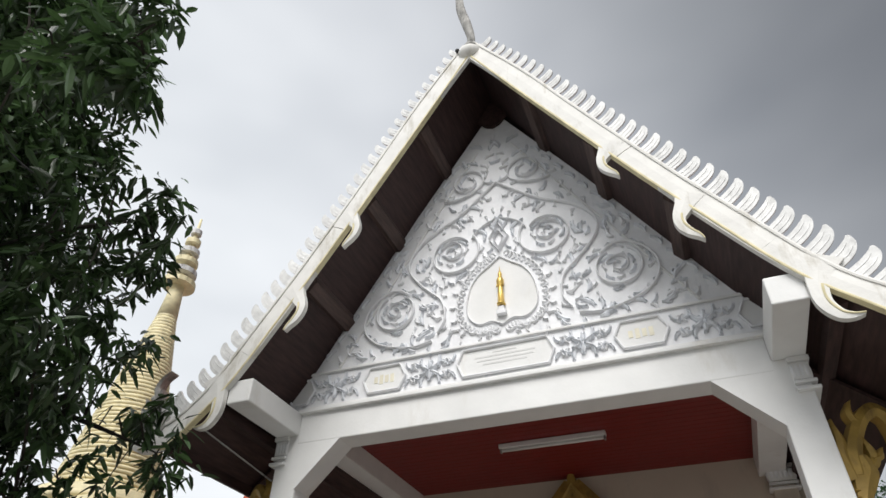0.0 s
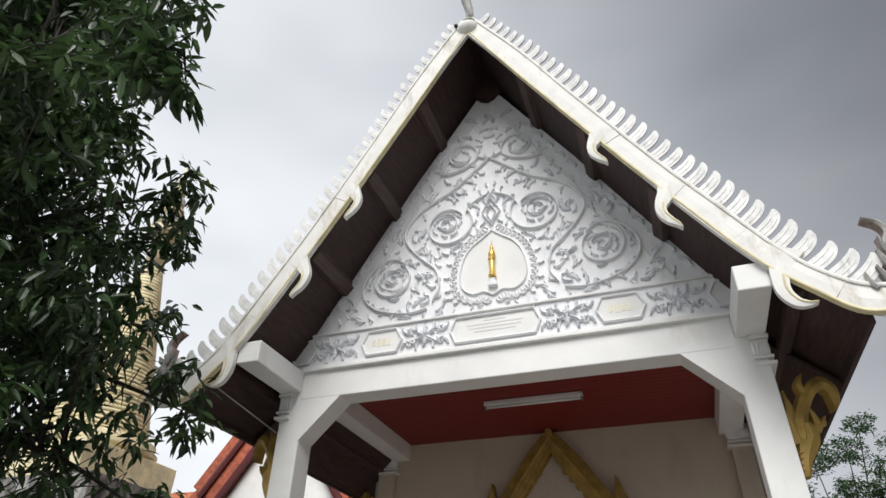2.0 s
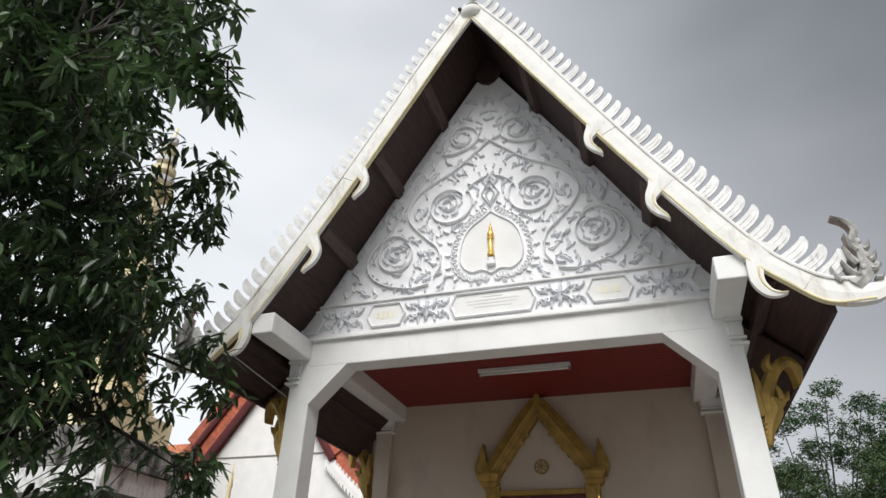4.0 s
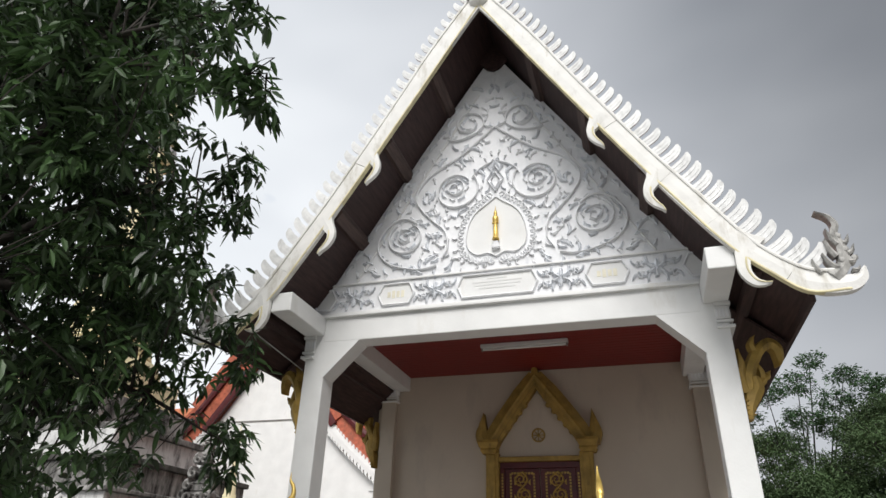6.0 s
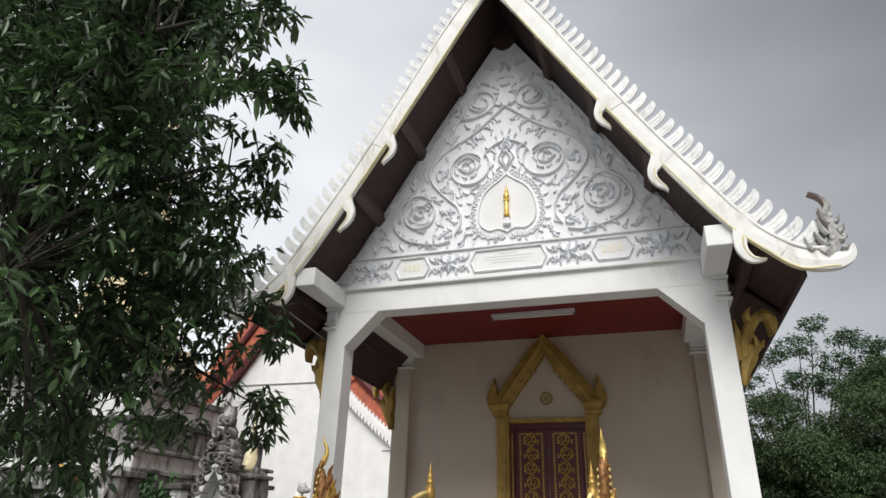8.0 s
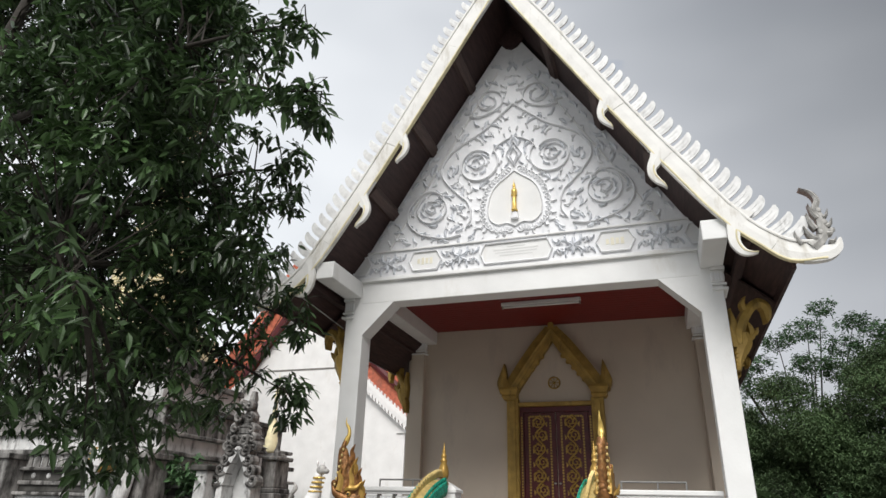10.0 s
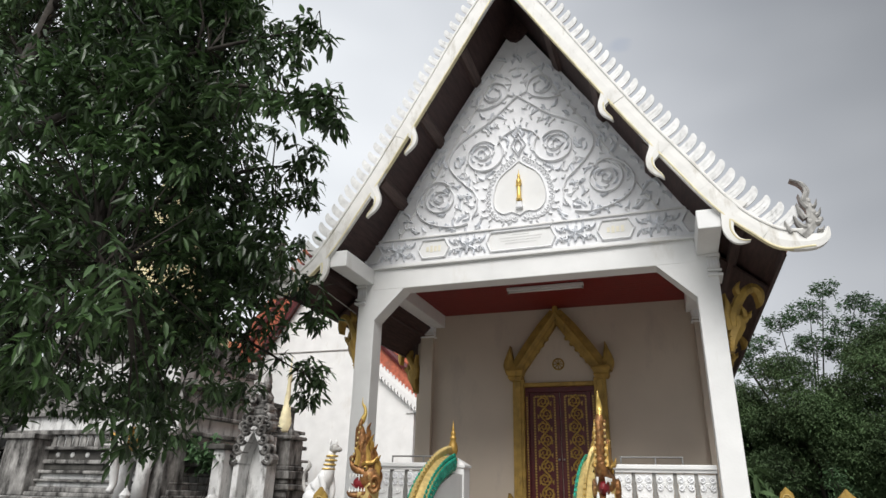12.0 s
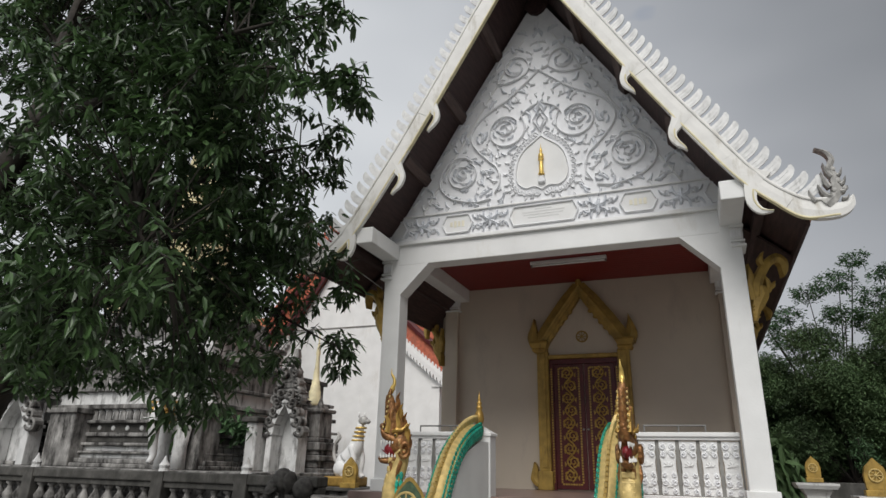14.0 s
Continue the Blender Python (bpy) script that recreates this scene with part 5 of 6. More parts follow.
def niche(x, y, z0, w_, h, s=1.0):
    """A pointed arched shrine niche with side pillars and a spired crown of carved scrolls."""
    n = thing("shrine_niche", "white pointed shrine niche crowned with carved stucco flames", "shrine", (x, y, z0), "shrine niches")
    for sd in (-1, 1):
        part("pillar", bm_box(x + sd * w_ * 0.52, x + sd * w_ * 0.80, y - 0.12, y + 0.3, z0, z0 + h * 0.55, 0.02), CHEDIWHITE, n)
        part("pillar_cap", bm_box(x + sd * w_ * 0.48, x + sd * w_ * 0.86, y - 0.16, y + 0.3, z0 + h * 0.55, z0 + h * 0.60, 0.012), CHEDIWHITE, n)
        arch = smooth_line([(x + sd * w_ * 0.60, z0 + h * 0.58), (x + sd * w_ * 0.52, z0 + h * 0.74), (x + sd * w_ * 0.28, z0 + h * 0.92), (x, z0 + h * 1.08)], 5)
        part("arch", bm_ribbon(arch, [w_ * 0.12, w_ * 0.12, w_ * 0.1], y - 0.14, y + 0.3, None, 0.02), CHEDIWHITE, n)
        for i in range(5):
            t = i / 4
            px, pz = x + sd * w_ * (0.84 - 0.62 * t), z0 + h * (0.62 + 0.56 * t)
            part("flame_scroll", bm_ribbon(spiral(px, pz, 0.17 * w_ + 0.04, 0.02, 200 if sd > 0 else -20, sd * 1.3, 16), [0.05, 0.04, 0.02], y - 0.16, y + 0.1, None, 0.03), CHEDI, n)
    part("back", bm_box(x - w_ * 0.55, x + w_ * 0.55, y + 0.32, y + 0.4, z0, z0 + h * 0.95), CHEDIWHITE, n)
    for i, (wd, zz, hh) in enumerate(((0.62, 1.02, 0.12), (0.5, 1.14, 0.14), (0.38, 1.28, 0.16), (0.26, 1.44, 0.18), (0.14, 1.62, 0.3))):
        part("crown_tier", bm_lathe([(w_ * wd, 0), (w_ * wd * 0.85, h * hh * 0.5), (w_ * wd * 0.95, h * hh * 0.6), (w_ * wd * 0.6, h * hh)], (x, y + 0.2, z0 + h * zz), square=True), CHEDI, n)
        for sd in (-1, 1):
            part("crown_scroll", bm_ribbon(spiral(x + sd * w_ * wd, z0 + h * (zz + 0.06), 0.11, 0.02, 90, -sd * 1.2, 14), [0.045, 0.03, 0.02], y - 0.1, y + 0.1, None, 0.03), CHEDI, n)
    return n


niche(-8.05, 8.5, 1.06, 0.60, 1.62)
niche(-15.95, 7.0, 1.08, 0.95, 1.75)
flank = thing("stupa_buttress", "mould-streaked white buttress of the stupa base", "wall", (-8.9, 9.4, 0), kind="structure")
part("block", bm_box(-8.95, -8.62, 8.1, 10, 1.085, 2.25, 0.03), CHEDIWHITE, flank)
part("coping", bm_box(-9.05, -8.58, 8.0, 10.1, 2.25, 2.38, 0.03), CHEDIDARK, flank)

sm = thing("small_stupa", "small stupa with grey square base and pale gold spire", "stupa", (-7.88, 9.6, 0))
for i, (r, z0, z1) in enumerate(((0.62, 0.0, 1.05), (0.52, 1.05, 1.18), (0.42, 1.18, 1.36), (0.50, 1.36, 1.50), (0.40, 1.50, 1.62), (0.46, 1.62, 1.82), (0.36, 1.82, 1.94), (0.30, 1.94, 2.58), (0.37, 2.58, 2.68))):
    part("tier", bm_lathe([(r - 0.02, z0), (r, z0 + 0.03), (r, z1 - 0.02), (r - 0.02, z1)], (-7.88, 9.6, 0), square=True), CHEDI, sm)
for dx in (-0.24, 0.24):
    part("corner_bud", bm_lathe([(0.07, 0), (0.09, 0.1), (0.05, 0.2), (0.01, 0.34)], (-7.88 + dx, 9.38, 2.68), 8), CHEDI, sm)
GX = -8.2
part("bell", bm_lathe([(0.19, 2.80), (0.20, 2.86), (0.185, 3.02), (0.165, 3.04), (0.16, 3.2), (0.14, 3.22), (0.132, 3.35), (0.115, 3.37), (0.108, 3.5), (0.09, 3.52), (0.085, 3.7), (0.06, 3.9), (0.05, 4.2), (0.07, 4.24), (0.02, 4.6), (0.005, 4.9)], (GX, 9.9, 0), 18), CHEDIGOLD, sm, "pale yellow gilded bell and spire", True)
part("bell_base", bm_box(GX - 0.3, GX + 0.3, 9.75, 10.2, 1.0, 2.80, 0.03), CHEDI, sm)


def lion(x, y, z, sc, face):
    """A seated guardian lion: one plain form."""
    bm = bmesh.new()
    bm_ball((0, 0.05, 0.34), 0.30, (0.85, 1.15, 0.95), 14, bm)
    bm_tube(smooth_line([(0, 0.0, 0.42), (0, -0.22, 0.72), (0, -0.30, 1.05), (0, -0.34, 1.28)], 5), [0.25, 0.19, 0.115, 0.09], 12, bm)
    n0 = len(bm.faces)
    bm_ball((0, -0.42, 1.36), 0.125, (0.85, 1.15, 0.9), 12, bm)
    bm_ball((0, -0.56, 1.33), 0.08, (1, 1.1, 0.8), 8, bm)
    bm.faces.ensure_lookup_table()
    for f in bm.faces[n0:]:
        f.material_index = 1
    for sd in (-1, 1):
        bm_tube(smooth_line([(sd * 0.14, -0.20, 0.75), (sd * 0.15, -0.32, 0.40), (sd * 0.14, -0.30, 0.12), (sd * 0.14, -0.36, 0.0)], 4), [0.10, 0.07, 0.06, 0.08], 8, bm)
        bm_ball((sd * 0.22, 0.08, 0.20), 0.19, (0.6, 1.1, 1.0), 10, bm)
        bm_tube([(sd * 0.20, 0.0, 0.06), (sd * 0.20, -0.22, 0.05)], [0.08, 0.07], 8, bm)
        bm_ball((sd * 0.10, -0.36, 1.50), 0.05, (0.6, 0.6, 1.3), 6, bm)
    n1 = len(bm.faces)
    for i in range(4):
        ring = [(0.155 * math.cos(t) * (1 - 0.07 * i), -0.27 - 0.03 * i + 0.135 * math.sin(t), 0.88 + 0.10 * i) for t in [2 * math.pi * k / 16 for k in range(17)]]
        bm_tube(ring, [0.024, 0.024], 6, bm)
    bm.faces.ensure_lookup_table()
    for f in bm.faces[n1:]:
        f.material_index = 2
    n2 = len(bm.faces)
    bm_tube(smooth_line([(0, 0.35, 0.3), (0, 0.52, 0.45), (0, 0.55, 0.75), (0, 0.40, 0.95), (0, 0.46, 1.10)], 5), [0.05, 0.045, 0.04, 0.06, 0.01], 8, bm)
    bm.faces.ensure_lookup_table()
    for f in bm.faces[n2:]:
        f.material_index = 1
    bm.transform(Matrix.Translation((x, y, z)) @ Matrix.Rotation(radians(face), 4, "Z") @ Matrix.Diagonal((sc, sc, sc, 1)))
    return bm


lion_me = finish("guardian_lion", lion(-6.45, 9.0, 1.0, 0.98, 75), WHITE, True)
lion_me.materials.append(GREYSTAT)
lion_me.materials.append(BRASS)
tagged(new("guardian_lion", lion_me), "white seated guardian lion statue with dark head and gilded collar bands", "statue")
lp = thing("lion_pedestal", "grey stained pedestal with gold cloth under the lion", "pedestal", (-6.45, 9.0, 0))
part("block", bm_box(-7.1, -5.6, 8.5, 9.6, 0, 0.70, 0.03), CHEDI, lp)
part("coping", bm_box(-7.2, -5.5, 8.4, 9.7, 0.70, 0.79, 0.02), CHEDIDARK, lp)
part("cloth", bm_box(-6.95, -6.1, 8.66, 9.4, 0.79, 1.02, 0.04), GOLD, lp, "bright yellow gold draped cloth")


def wheel_stone(x, y, z, h, label="gilded boundary stone with a dharma wheel relief"):
    """A leaf-shaped gilded boundary stone on a foot, with a wheel on its face."""
    b = thing("boundary_stone", label, "boundary stone", (x, y, z), "boundary stones")
    k = h / 0.6
    out = [(0.15, 0.0), (0.17, 0.10), (0.185, 0.30), (0.15, 0.44), (0.07, 0.52), (0.0, 0.60)]
    pts = [(x + a * k, z + c * k) for a, c in out] + [(x - a * k, z + c * k) for a, c in reversed(out[:-1])]
    part("slab", bm_prism(pts, y - 0.05 * k, y + 0.05 * k, None, 0.01), OCHRE, b)
    part("foot", bm_box(x - 0.2 * k, x + 0.2 * k, y - 0.1 * k, y + 0.1 * k, z - 0.06 * k, z + 0.05 * k, 0.01), OCHRE, b)
    wheel_parts(b, x, y - 0.065 * k, z + 0.30 * k, 0.105 * k, PALEGOLD, 8)


wheel_stone(-6.1, 8.5, 0.84, 0.62)


def elephant(x, y, z, sc, face):
    """Fore part of a stucco elephant: legs, head with ears and trunk; one plain form."""
    bm = bmesh.new()
    bm_ball((0, 0.25, 1.30), 0.52, (0.85, 1.0, 0.95), 14, bm)
    bm_ball((0, -0.25, 1.62), 0.38, (0.9, 0.9, 1.05), 14, bm)
    bm_tube(smooth_line([(0, -0.50, 1.55), (0, -0.68, 1.2), (0, -0.66, 0.75), (0, -0.60, 0.35), (0, -0.70, 0.15)], 5), [0.2, 0.17, 0.12, 0.09, 0.07], 10, bm)
    for sd in (-1, 1):
        bm_tube([(sd * 0.30, -0.02, 1.2), (sd * 0.31, -0.06, 0.55), (sd * 0.31, -0.06, 0.0)], [0.22, 0.175, 0.2], 12, bm)
        bm_ball((sd * 0.40, -0.15, 1.60), 0.30, (0.25, 0.8, 1.1), 10, bm)
        bm_tube([(sd * 0.17, -0.50, 1.38), (sd * 0.2, -0.75, 1.22), (sd * 0.2, -0.92, 1.25)], [0.06, 0.05, 0.01], 8, bm)
    bm.transform(Matrix.Translation((x, y, z)) @ Matrix.Rotation(radians(face), 4, "Z") @ Matrix.Diagonal((sc, sc, sc, 1)))
    return bm


ez = 1.085
tagged(new("elephant_statue", finish("elephant_statue", elephant(-10.2, 7.05, ez, 0.92, -6), CHEDIWHITE, True)), "white stucco elephant statue with gilded harness on the stupa base", "statue")
hr = thing("elephant_harness", "gold painted harness bands on the elephant", "harness", (-10.2, 6.6, 2.2))
for i in range(4):
    part("band", bm_ribbon(smooth_line([(-10.52 + 0.02 * i, 2.62 - 0.13 * i), (-10.2, 2.50 - 0.13 * i), (-9.88 - 0.02 * i, 2.62 - 0.13 * i)], 5), [0.025, 0.03, 0.025], 6.44 - 0.02 * i, 6.70, None, 0.02), GOLD, hr)
tagged(new("dark_elephant", finish("dark_elephant", elephant(-5.85, 5.75, 0.0, 0.60, -35), DARKSTAT, True)), "small black mossy elephant statue before the balustrade", "statue")
tagged(new("dark_stone_head", finish("dark_stone_head", bm_tube([(-5.5, 5.75, 0.85), (-5.42, 5.55, 0.84), (-5.40, 5.50, 0.84)], [0.2, 0.19, 0.14], 14), DARKSTAT, True)), "round black stone drum end before the balustrade", "ornament")

# parapet with turned balusters round the stupa
pp = thing("stupa_parapet", "blackened stone parapet with turned balusters round the stupa", "balustrade", (-9.5, 6.1, 0), kind="structure")
for x0, x1, yy in ((-17.8, -9.35, 5.9), (-9.05, -5.2, 5.9)):
    part("coping", bm_box(x0, x1, yy - 0.2, yy + 0.2, 0.86, 1.06, 0.03), CHEDIDARK, pp)
    part("rail", bm_box(x0, x1, yy - 0.14, yy + 0.14, 0.74, 0.86, 0.02), CHEDIDARK, pp)
    part("foot", bm_box(x0, x1, yy - 0.2, yy + 0.2, 0.0, 0.22, 0.03), CHEDIDARK, pp)
    bal = finish("baluster", bm_lathe([(0.11, 0.22), (0.11, 0.27), (0.06, 0.30), (0.13, 0.40), (0.135, 0.46), (0.06, 0.60), (0.055, 0.66), (0.10, 0.69), (0.10, 0.74)], (0, 0, 0), 10), CHEDI, True)
    k = int((x1 - x0) / 0.36)
    for i in range(k):
        piece("baluster", bal, pp, Matrix.Translation((x0 + 0.18 + 0.36 * i, yy, 0)))
for x in (-16.6, -13.2, -9.2, -7.0):
    part("post", bm_box(x - 0.16, x + 0.16, 5.68, 6.12, 0, 1.07, 0.02), CHEDIDARK, pp)
    part("bud", bm_lathe([(0.12, 0), (0.10, 0.06), (0.12, 0.12), (0.06, 0.2), (0.01, 0.32)], (x, 5.85, 1.07), 10), CHEDIWHITE, pp)
terr = structure("stupa_terrace", bm_box(-26, -5.3, 6.14, 10.4, 0, 0.60, 0.02), CHEDI, "mouldy paved terrace under the stupa")

# ---- boundary on the far side ----
structure("boundary_wall", bm_box(3.0, 40, 12.6, 12.9, 0, 1.16, 0.02), CHEDIDARK, "low grey rendered boundary wall")
for x, y, zt, h in ((3.75, 10.2, 1.22, 0.46), (4.62, 9.2, 1.02, 0.62)):
    pd = thing("stone_pedestal", "pale square pedestal for a boundary stone", "pedestal", (x, y, 0), "stone pedestals")
    part("shaft", bm_lathe([(0.30, 0), (0.30, 0.12), (0.20, 0.2), (0.20, zt - 0.3), (0.26, zt - 0.2), (0.26, zt - 0.17)], (x, y, 0), square=True), CHEDIWHITE, pd)
    part("top_slab", bm_lathe([(0.34, zt - 0.17), (0.38, zt - 0.1), (0.38, zt - 0.06)], (x, y, 0), square=True), CHEDIWHITE, pd)
    wheel_stone(x, y, zt, h)
shed = thing("dark_shed", "dark open shed with a red roof edge behind the bushes", "shed", (5, 19, 0))
part("wall", bm_box(2.6, 16, 19.5, 20, 0, 2.2), DARKWOOD, shed)
part("roof_edge", bm_box(2.6, 16, 17.8, 19.4, 2.2, 2.32), TILE, shed)
part("post", bm_box(3.6, 3.72, 18, 18.12, 0, 2.2), DARKWOOD, shed)

# ---- trees ----


def leaf_cloud(name, spots, length, width, droop, per, material, parent, seed, spread=1.0, stalk=0.0):
    """Many separate bent leaves, in sprays round the given twig ends, as one mesh."""
    rg = np.random.RandomState(seed)
    spots = np.repeat(np.array(spots, dtype=float), per, axis=0)
    n = len(spots)
    az = rg.uniform(0, 2 * np.pi, n)
    el = rg.normal(-droop, 0.38, n)
    d = np.stack([np.cos(az) * np.cos(el), np.sin(az) * np.cos(el), np.sin(el)], 1)
    side = np.cross(d, [0, 0, 1.0])
    side /= np.linalg.norm(side, axis=1)[:, None] + 1e-9
    nrm = np.cross(side, d)
    roll = rg.normal(0, 0.6, n)[:, None]
    side = side * np.cos(roll) + nrm * np.sin(roll)
    nrm = np.cross(side, d)
    L = (length * rg.uniform(0.65, 1.25, n))[:, None]
    W = (width * rg.uniform(0.75, 1.2, n))[:, None]
    base = spots + rg.normal(0, 0.035 * spread, (n, 3)) + d * stalk
    bend = L * rg.uniform(0.02, 0.22, n)[:, None]
    down = np.array([0, 0, -1.0])
    v = np.stack([base,
                  base + d * L * 0.30 + side * W * 0.46 + nrm * W * 0.16, base + d * L * 0.30 - side * W * 0.46 + nrm * W * 0.16, base + d * L * 0.32 + down * bend * 0.1,
                  base + d * L * 0.68 + side * W * 0.40 + down * bend * 0.5 + nrm * W * 0.12, base + d * L * 0.68 - side * W * 0.40 + down * bend * 0.5 + nrm * W * 0.12, base + d * L * 0.68 + down * bend * 0.5,
                  base + d * L + down * bend], 1).reshape(-1, 3)
    o = (np.arange(n) * 8)[:, None]
    tri = np.array([[0, 3, 1], [0, 2, 3], [4, 6, 7], [6, 5, 7]])
    quad = np.array([[1, 3, 6, 4], [3, 2, 5, 6]])
    faces = [tuple(f) for f in (o[:, :, None] + tri[None]).reshape(-1, 3).tolist()] + [tuple(f) for f in (o[:, :, None] + quad[None]).reshape(-1, 4).tolist()]
    me = bpy.data.meshes.new(name)
    me.from_pydata(v.tolist(), [], faces)
    me.materials.append(material)
    ob = new(name, me)
    ob.parent = parent
    ob.matrix_parent_inverse = Matrix.Translation(-parent.location)
    return tagged(ob, "", "", "", "stuff")


def fill(clumps, seed, density, flat=0.9):
    """Twig ends spread through a set of ball-shaped clumps, thicker towards their skins."""
    rg = np.random.RandomState(seed)
    pts = []
    for x, y, z, r in clumps:
        n = int(density * r ** 2.2)
        u = rg.normal(0, 1, (n, 3))
        u /= np.linalg.norm(u, axis=1)[:, None]
        q = u * (r * rg.uniform(0.25, 1.0, n) ** 0.55)[:, None]
        pts.append(q * [1, 1, flat] + [x, y, z])
    return np.concatenate(pts)


def twigs(ends, anchors, parent, seed, every=2):
    """Thin bent twigs from the nearest limb point out to the leaf sprays, as one mesh."""
    rg = np.random.RandomState(seed)
    A = np.array(anchors)
    verts, faces = [], []
    for e in np.asarray(ends)[::every]:
        a = A[np.argmin(((A - e) ** 2).sum(1) + 0.6 * np.maximum(0, A[:, 2] - e[2]) ** 2)]
        mid = (a + e) / 2 + rg.normal(0, 0.08, 3) + [0, 0, 0.08]
        ln = [a, a * 0.25 + mid * 0.75, mid * 0.4 + e * 0.6, e]
        for i, p in enumerate(ln):
            r = 0.013 * (1 - 0.22 * i) * min(1.0, 0.5 + np.linalg.norm(e - a) * 0.5)
            for k in range(3):
                t = 2 * np.pi * k / 3
                verts.append((p[0] + r * math.cos(t), p[1] + r * math.sin(t), p[2] + r * 0.4 * math.sin(t + 1)))
        b = len(verts) - 12
        for i in range(3):
            for k in range(3):
                faces.append((b + 3 * i + k, b + 3 * i + (k + 1) % 3, b + 3 * i + 3 + (k + 1) % 3, b + 3 * i + 3 + k))
    me = bpy.data.meshes.new("branchwork")
    me.from_pydata([tuple(map(float, v)) for v in verts], [], faces)
    me.materials.append(BARK)
    ob = new("branchwork", me)
    ob.parent = parent
    ob.matrix_parent_inverse = Matrix.Translation(-parent.location)
    return tagged(ob, "", "", "", "stuff")


# mango tree beside the path
mango = thing("mango_tree", "large dark green mango tree with drooping lance-shaped leaves", "tree", (-5.3, -1.0, 0))
limbs = [
    ([(-5.3, -1.0, 0), (-5.1, -1.0, 1.2), (-4.75, -0.95, 2.15), (-4.2, -0.9, 2.85), (-3.75, -0.85, 3.5), (-3.4, -0.8, 4.3)], [0.30, 0.24, 0.19, 0.15, 0.10, 0.05]),
    ([(-5.2, -1.0, 0.9), (-5.35, -1.2, 2.4), (-5.15, -1.3, 3.9), (-4.72, -1.3, 4.8), (-4.62, -1.3, 5.7), (-4.65, -1.2, 7.0)], [0.20, 0.17, 0.15, 0.12, 0.09, 0.03]),
    ([(-4.70, -1.3, 4.82), (-4.2, -1.33, 4.75), (-3.6, -1.37, 4.80), (-2.9, -1.37, 4.90), (-2.3, -1.35, 4.86), (-1.6, -1.33, 4.72), (-1.0, -1.32, 4.50), (-0.62, -1.3, 4.42)], [0.09, 0.07, 0.055, 0.042, 0.03, 0.018, 0.009, 0.004]),
    ([(-4.2, -1.33, 4.76), (-3.5, -1.2, 5.2), (-2.6, -1.1, 5.45), (-1.7, -1.1, 5.45), (-1.0, -1.1, 5.40)], [0.05, 0.04, 0.028, 0.015, 0.004]),
    ([(-4.65, -1.3, 5.5), (-5.4, -0.9, 6.3), (-6.4, -0.6, 6.9)], [0.08, 0.06, 0.02]),
    ([(-4.9, -1.0, 1.8), (-5.8, -0.7, 3.0), (-6.8, -0.5, 4.2)], [0.10, 0.07, 0.03]),
    ([(-4.2, -0.9, 2.85), (-3.2, -0.4, 2.95), (-2.5, 0.2, 2.85), (-1.95, 0.6, 2.55)], [0.06, 0.04, 0.022, 0.006]),
    ([(-3.75, -0.85, 3.5), (-3.0, -0.2, 3.6), (-2.4, 0.5, 3.45), (-2.0, 0.85, 3.3)], [0.05, 0.035, 0.018, 0.005]),
    ([(-3.75, -0.85, 3.5), (-3.0, -0.6, 4.1), (-2.3, -0.3, 4.5), (-1.75, -0.1, 4.6)], [0.05, 0.035, 0.02, 0.005]),
    ([(-3.9, -0.9, 3.2), (-3.0, -1.3, 3.2), (-2.2, -1.7, 2.9), (-1.65, -2.0, 2.65)], [0.045, 0.03, 0.016, 0.004]),
    ([(-3.4, -0.8, 4.3), (-3.2, -0.7, 5.4), (-2.9, -0.6, 6.4), (-2.6, -0.6, 7.0)], [0.05, 0.04, 0.025, 0.008]),
]
anchors = []
for i, (ln, rr) in enumerate(limbs):
    sl = smooth_line(ln, 6)
    part("trunk" if i == 0 else "limb", bm_tube(sl, rr, 10 if i == 0 else 8), BARK, mango, "", True)
    if i:
        anchors += [tuple(p) for p in sl]
# two rounded masses of foliage, each with its radius by height
GIRTH = ((1.45, 0.8), (1.9, 1.4), (2.4, 1.85), (2.8, 1.5), (3.25, 1.75), (3.7, 1.72), (4.35, 1.76), (4.75, 1.70), (5.0, 1.2), (5.5, 1.2), (6.5, 1.25), (7.6, 0.8))


def foliage(cx, cy, n, seed, z0, z1, grow=1.0):
    """Ball-shaped clumps of twigs inside a rounded mass, most of them near its skin."""
    rg = random.Random(seed)
    out = []
    for _ in range(n):
        z, a, r = rg.uniform(z0, z1), rg.uniform(0, 2 * math.pi), rg.uniform(0.17, 0.40)
        R = grow * float(np.interp(z, [g[0] for g in GIRTH], [g[1] for g in GIRTH]))
        rho = max(0.1, R - r * 0.9) * rg.uniform(0.08, 1.0) ** 0.42
        out.append((cx + rho * math.cos(a), cy + rho * math.sin(a), z, r))
    return out


ends = fill(foliage(-3.2, -0.85, 350, 3, 1.9, 7.2) + foliage(-5.9, -0.5, 130, 6, 2.0, 7.6, 1.15), 11, 150)
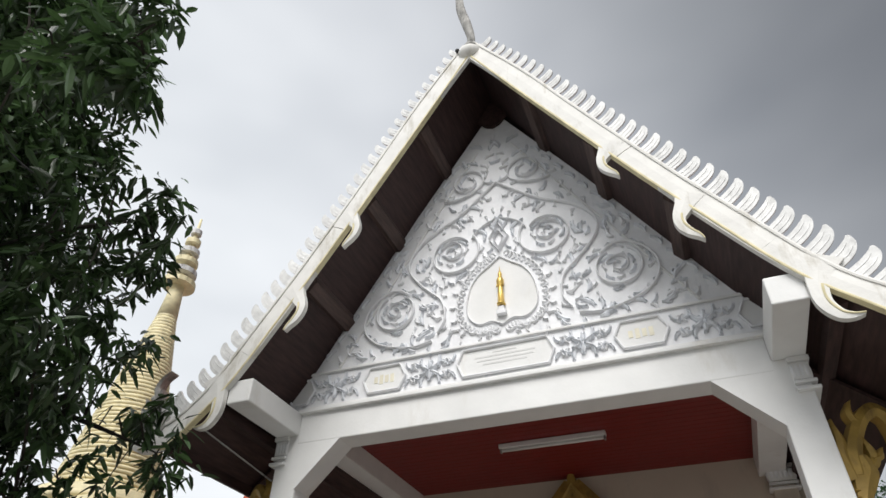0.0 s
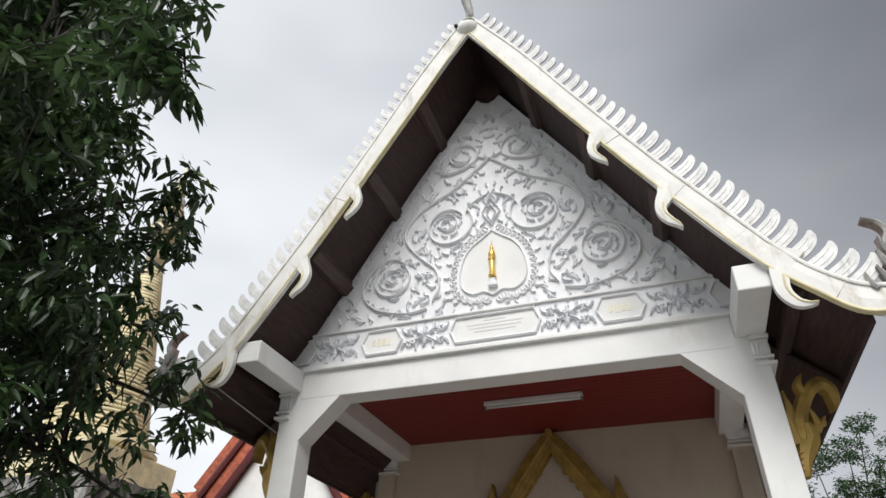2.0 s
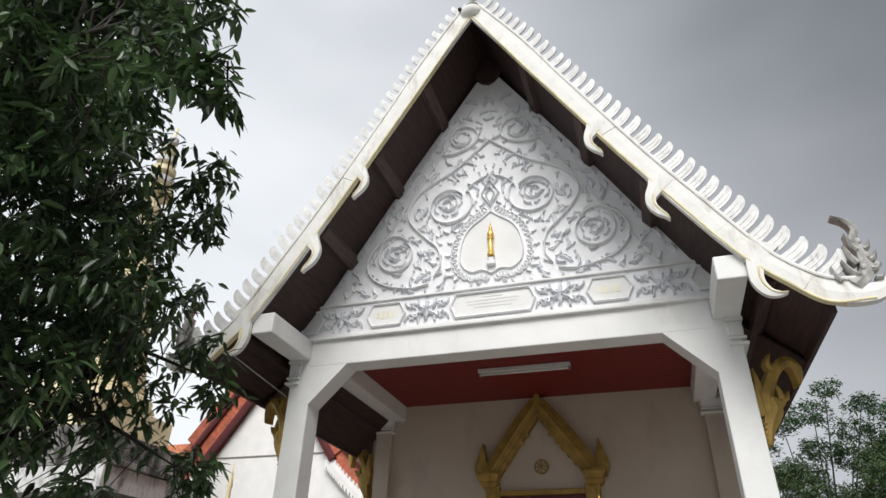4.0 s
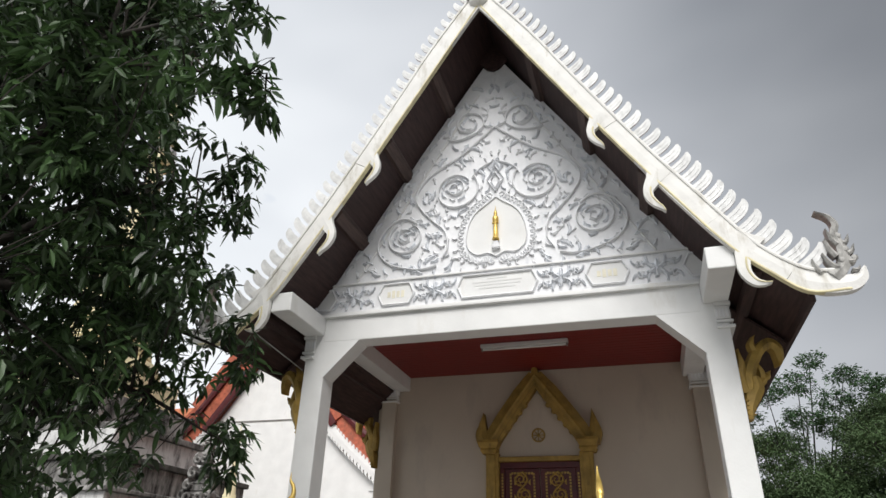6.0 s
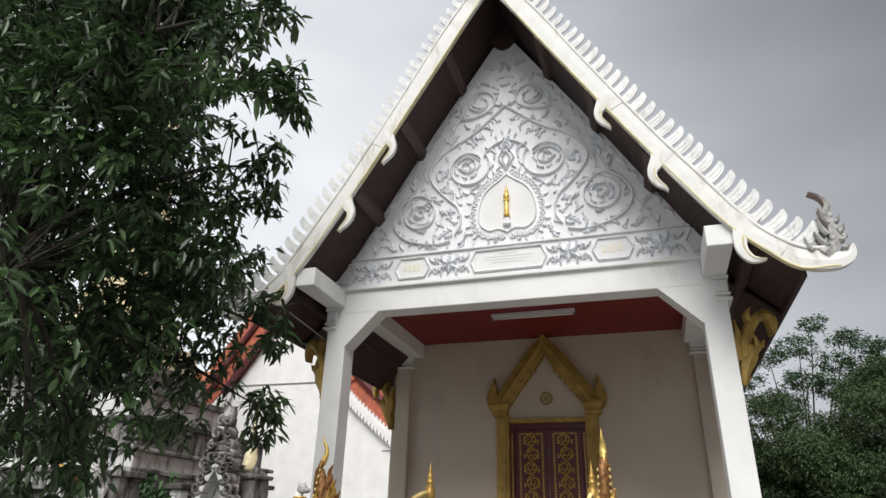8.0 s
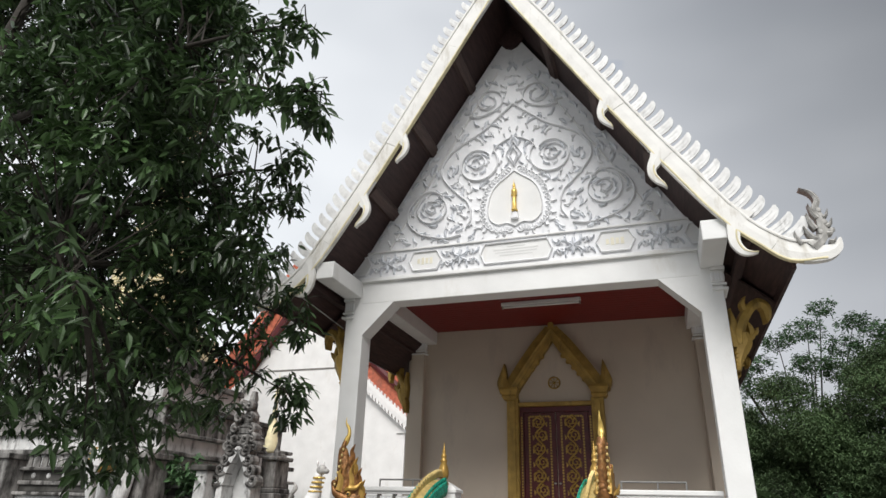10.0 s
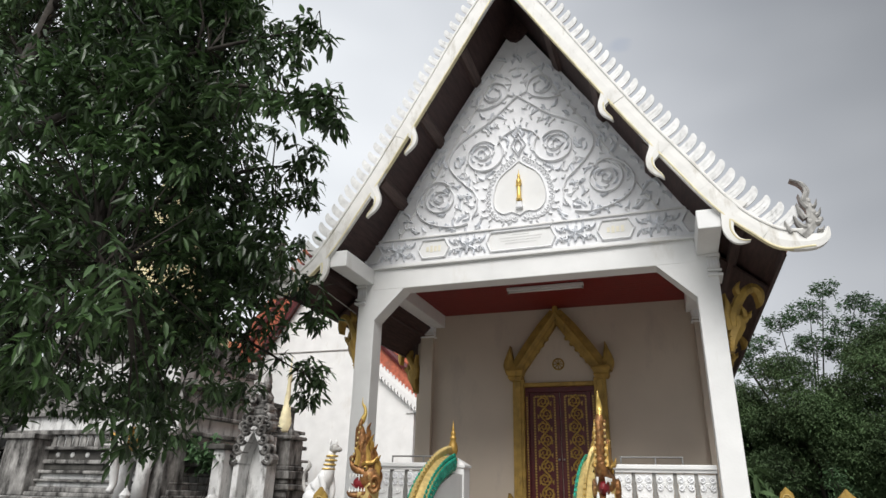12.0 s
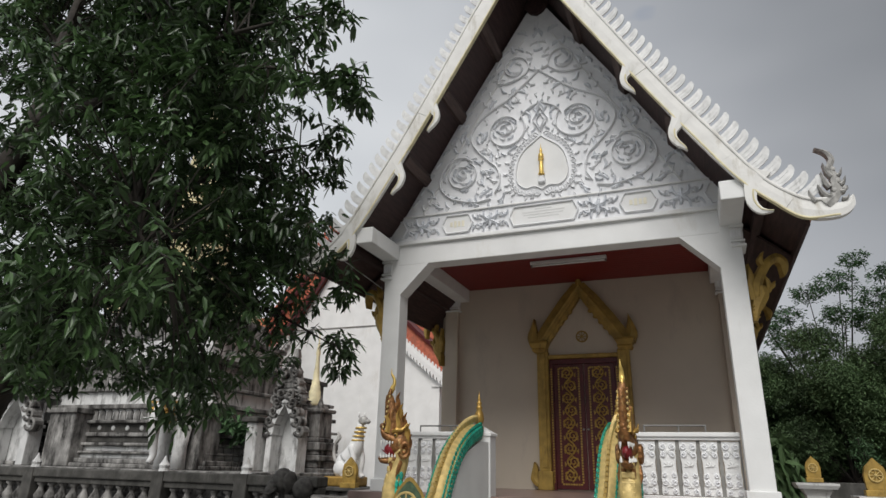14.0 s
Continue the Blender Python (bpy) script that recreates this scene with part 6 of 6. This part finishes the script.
# sprays that hang clear of the crown
rg = np.random.RandomState(5)
clear = []
for x, y, z, r, k in ((-0.74, -1.28, 4.40, 0.10, 9), (-0.70, -1.2, 4.28, 0.08, 6), (-0.92, -1.34, 4.46, 0.12, 9), (-1.25, -1.35, 4.5, 0.16, 9), (-1.55, -1.3, 4.66, 0.2, 14),
                      (-1.12, -1.1, 5.42, 0.16, 14), (-1.35, -1.1, 5.2, 0.18, 12), (-1.6, -1.1, 5.4, 0.25, 16), (-1.82, 0.7, 2.42, 0.13, 10), (-1.95, 0.75, 2.6, 0.16, 12), (-2.03, 0.95, 3.26, 0.13, 11),
                      (-1.75, -0.03, 4.62, 0.18, 14), (-1.78, 0.06, 4.32, 0.16, 14), (-1.7, -2.15, 2.6, 0.2, 10), (-2.1, 0.40, 3.9, 0.2, 16), (-2.15, 0.75, 3.55, 0.2, 14), (-2.25, 0.6, 3.0, 0.2, 14)):
    clear.append(rg.normal(0, r * 0.6, (k, 3)) + [x, y, z])
clear = np.concatenate(clear)
leaf_cloud("crown", np.concatenate([ends, clear]), 0.135, 0.043, 0.60, 9, LEAF, mango, 21, 1.0, 0.02)
twigs(np.concatenate([ends, clear]), anchors, mango, 8, 3)


def bushy_tree(name, label, x, y, h, clumps_, leaf, per, density, material, seed, trunk_r=0.14, droop=0.35, flat=0.9):
    t = thing(name, label, "tree", (x, y, 0))
    part("trunk", bm_tube(smooth_line([(x, y, 0), (x + 0.1, y, h * 0.3), (x - 0.05, y + 0.1, h * 0.6)], 4), [trunk_r, trunk_r * 0.7, trunk_r * 0.4], 8), BARK, t, "", True)
    anch = []
    for cx, cy, cz, r in clumps_:
        ln = smooth_line([(x, y, h * 0.25), ((x + cx) / 2, (y + cy) / 2, (h * 0.25 + cz) / 2 + 0.1), (cx, cy, cz)], 4)
        part("limb", bm_tube(ln, [trunk_r * 0.3, trunk_r * 0.2, 0.012], 6), BARK, t, "", True)
        anch += [tuple(p) for p in ln]
    e = fill(clumps_, seed, density, flat)
    leaf_cloud("crown", e, leaf, leaf * 0.33, droop, per, material, t, seed + 1, 2.0)
    twigs(e, anch, t, seed, 4)


rg = random.Random(9)


def dome(x, y, zc, rx, rz, n, r):
    out = []
    for i in range(n):
        a, b = rg.uniform(0, 6.28), rg.uniform(-0.5, 1.4)
        out.append((x + rx * math.cos(a) * math.cos(b), y + rx * 0.7 * math.sin(a) * math.cos(b), zc + rz * math.sin(b), r * rg.uniform(0.7, 1.2)))
    return out


for bx, by, bz, rx, rz, n, sd in ((5.4, 15.5, 3.0, 1.5, 1.9, 17, 31), (7.6, 15.2, 3.3, 1.8, 2.3, 19, 41), (3.9, 16.8, 2.6, 0.9, 1.6, 11, 51), (10.2, 16.2, 3.4, 2.0, 2.4, 16, 46)):
    bushy_tree("bushy_tree", "dense soft green bushy tree behind the boundary wall", bx, by, 4.4, dome(bx, by, bz, rx, rz, n, 0.8) + dome(bx, by + 0.6, bz - 0.6, rx * 0.5, rz * 0.5, 5, 1.1), 0.10, 15, 440, BUSH, sd, 0.09)
bushy_tree("airy_tree", "tall airy tree with layered feathery branches", 6.6, 22, 7.0,
           [(4.4, 21, 6.6, 0.6), (5.2, 22, 7.2, 0.7), (6.0, 21.5, 7.9, 0.7), (7.2, 22, 8.4, 0.8), (8.2, 21.5, 7.6, 0.8), (7.0, 21, 6.9, 0.9), (8.8, 22, 8.6, 0.7), (9.6, 21.5, 8.0, 0.9), (5.0, 21, 6.0, 0.8),
            (6.2, 22, 6.2, 0.9), (7.8, 22, 9.3, 0.6), (4.0, 21.5, 7.6, 0.45), (8.2, 21, 6.4, 1.0), (9.8, 22, 6.8, 1.1)], 0.15, 11, 130, FARLEAF, 61, 0.16, 0.12, 0.5)
bushy_tree("airy_tree", "tall airy tree with layered feathery branches", 3.9, 24, 7.0,
           [(3.4, 23, 5.2, 0.9), (4.6, 23.5, 5.6, 0.9), (3.6, 23, 6.6, 0.7), (5.2, 24, 4.6, 1.0), (2.9, 23.5, 4.2, 1.0)], 0.15, 11, 130, FARLEAF, 71, 0.14, 0.12, 0.5)
bushy_tree("young_shrub", "bright green young shrub before the boundary wall", 4.92, 11.3, 1.9, [(4.92, 11.3, 1.80, 0.26), (4.85, 11.3, 2.06, 0.15), (5.04, 11.3, 1.52, 0.24)], 0.10, 9, 420, FARLEAF, 81, 0.03)
bushy_tree("strap_leaf_plant", "tall strap-leaved plant beside the boundary wall", 3.3, 12.2, 1.8, [(3.3, 12.2, 1.8, 0.4), (3.25, 12.2, 1.3, 0.4)], 0.5, 7, 130, BUSH, 91, 0.05, 0.9)
# shrub on the stupa and greenery in front of the buttress
bushy_tree("stupa_shrub", "small leafy shrub growing before the stupa", -9.35, 8.2, 1.9, [(-9.35, 8.2, 2.25, 0.5), (-9.9, 8.2, 2.2, 0.4), (-8.95, 8.3, 2.1, 0.35)], 0.26, 8, 120, FARLEAF, 95, 0.04)

# cable across the crown
cb = thing("overhead_cable", "thin black cable hanging across the tree", "cable", (-3.4, -1.3, 5.6))
part("wire", bm_tube(smooth_line([(-4.3, -2.8, 7.7), (-2.77, -1.6, 5.62), (-2.38, -1.3, 5.1), (-1.97, -1.0, 4.5), (-1.75, -0.8, 4.3)], 8), [0.006, 0.006], 6), CABLE, cb)
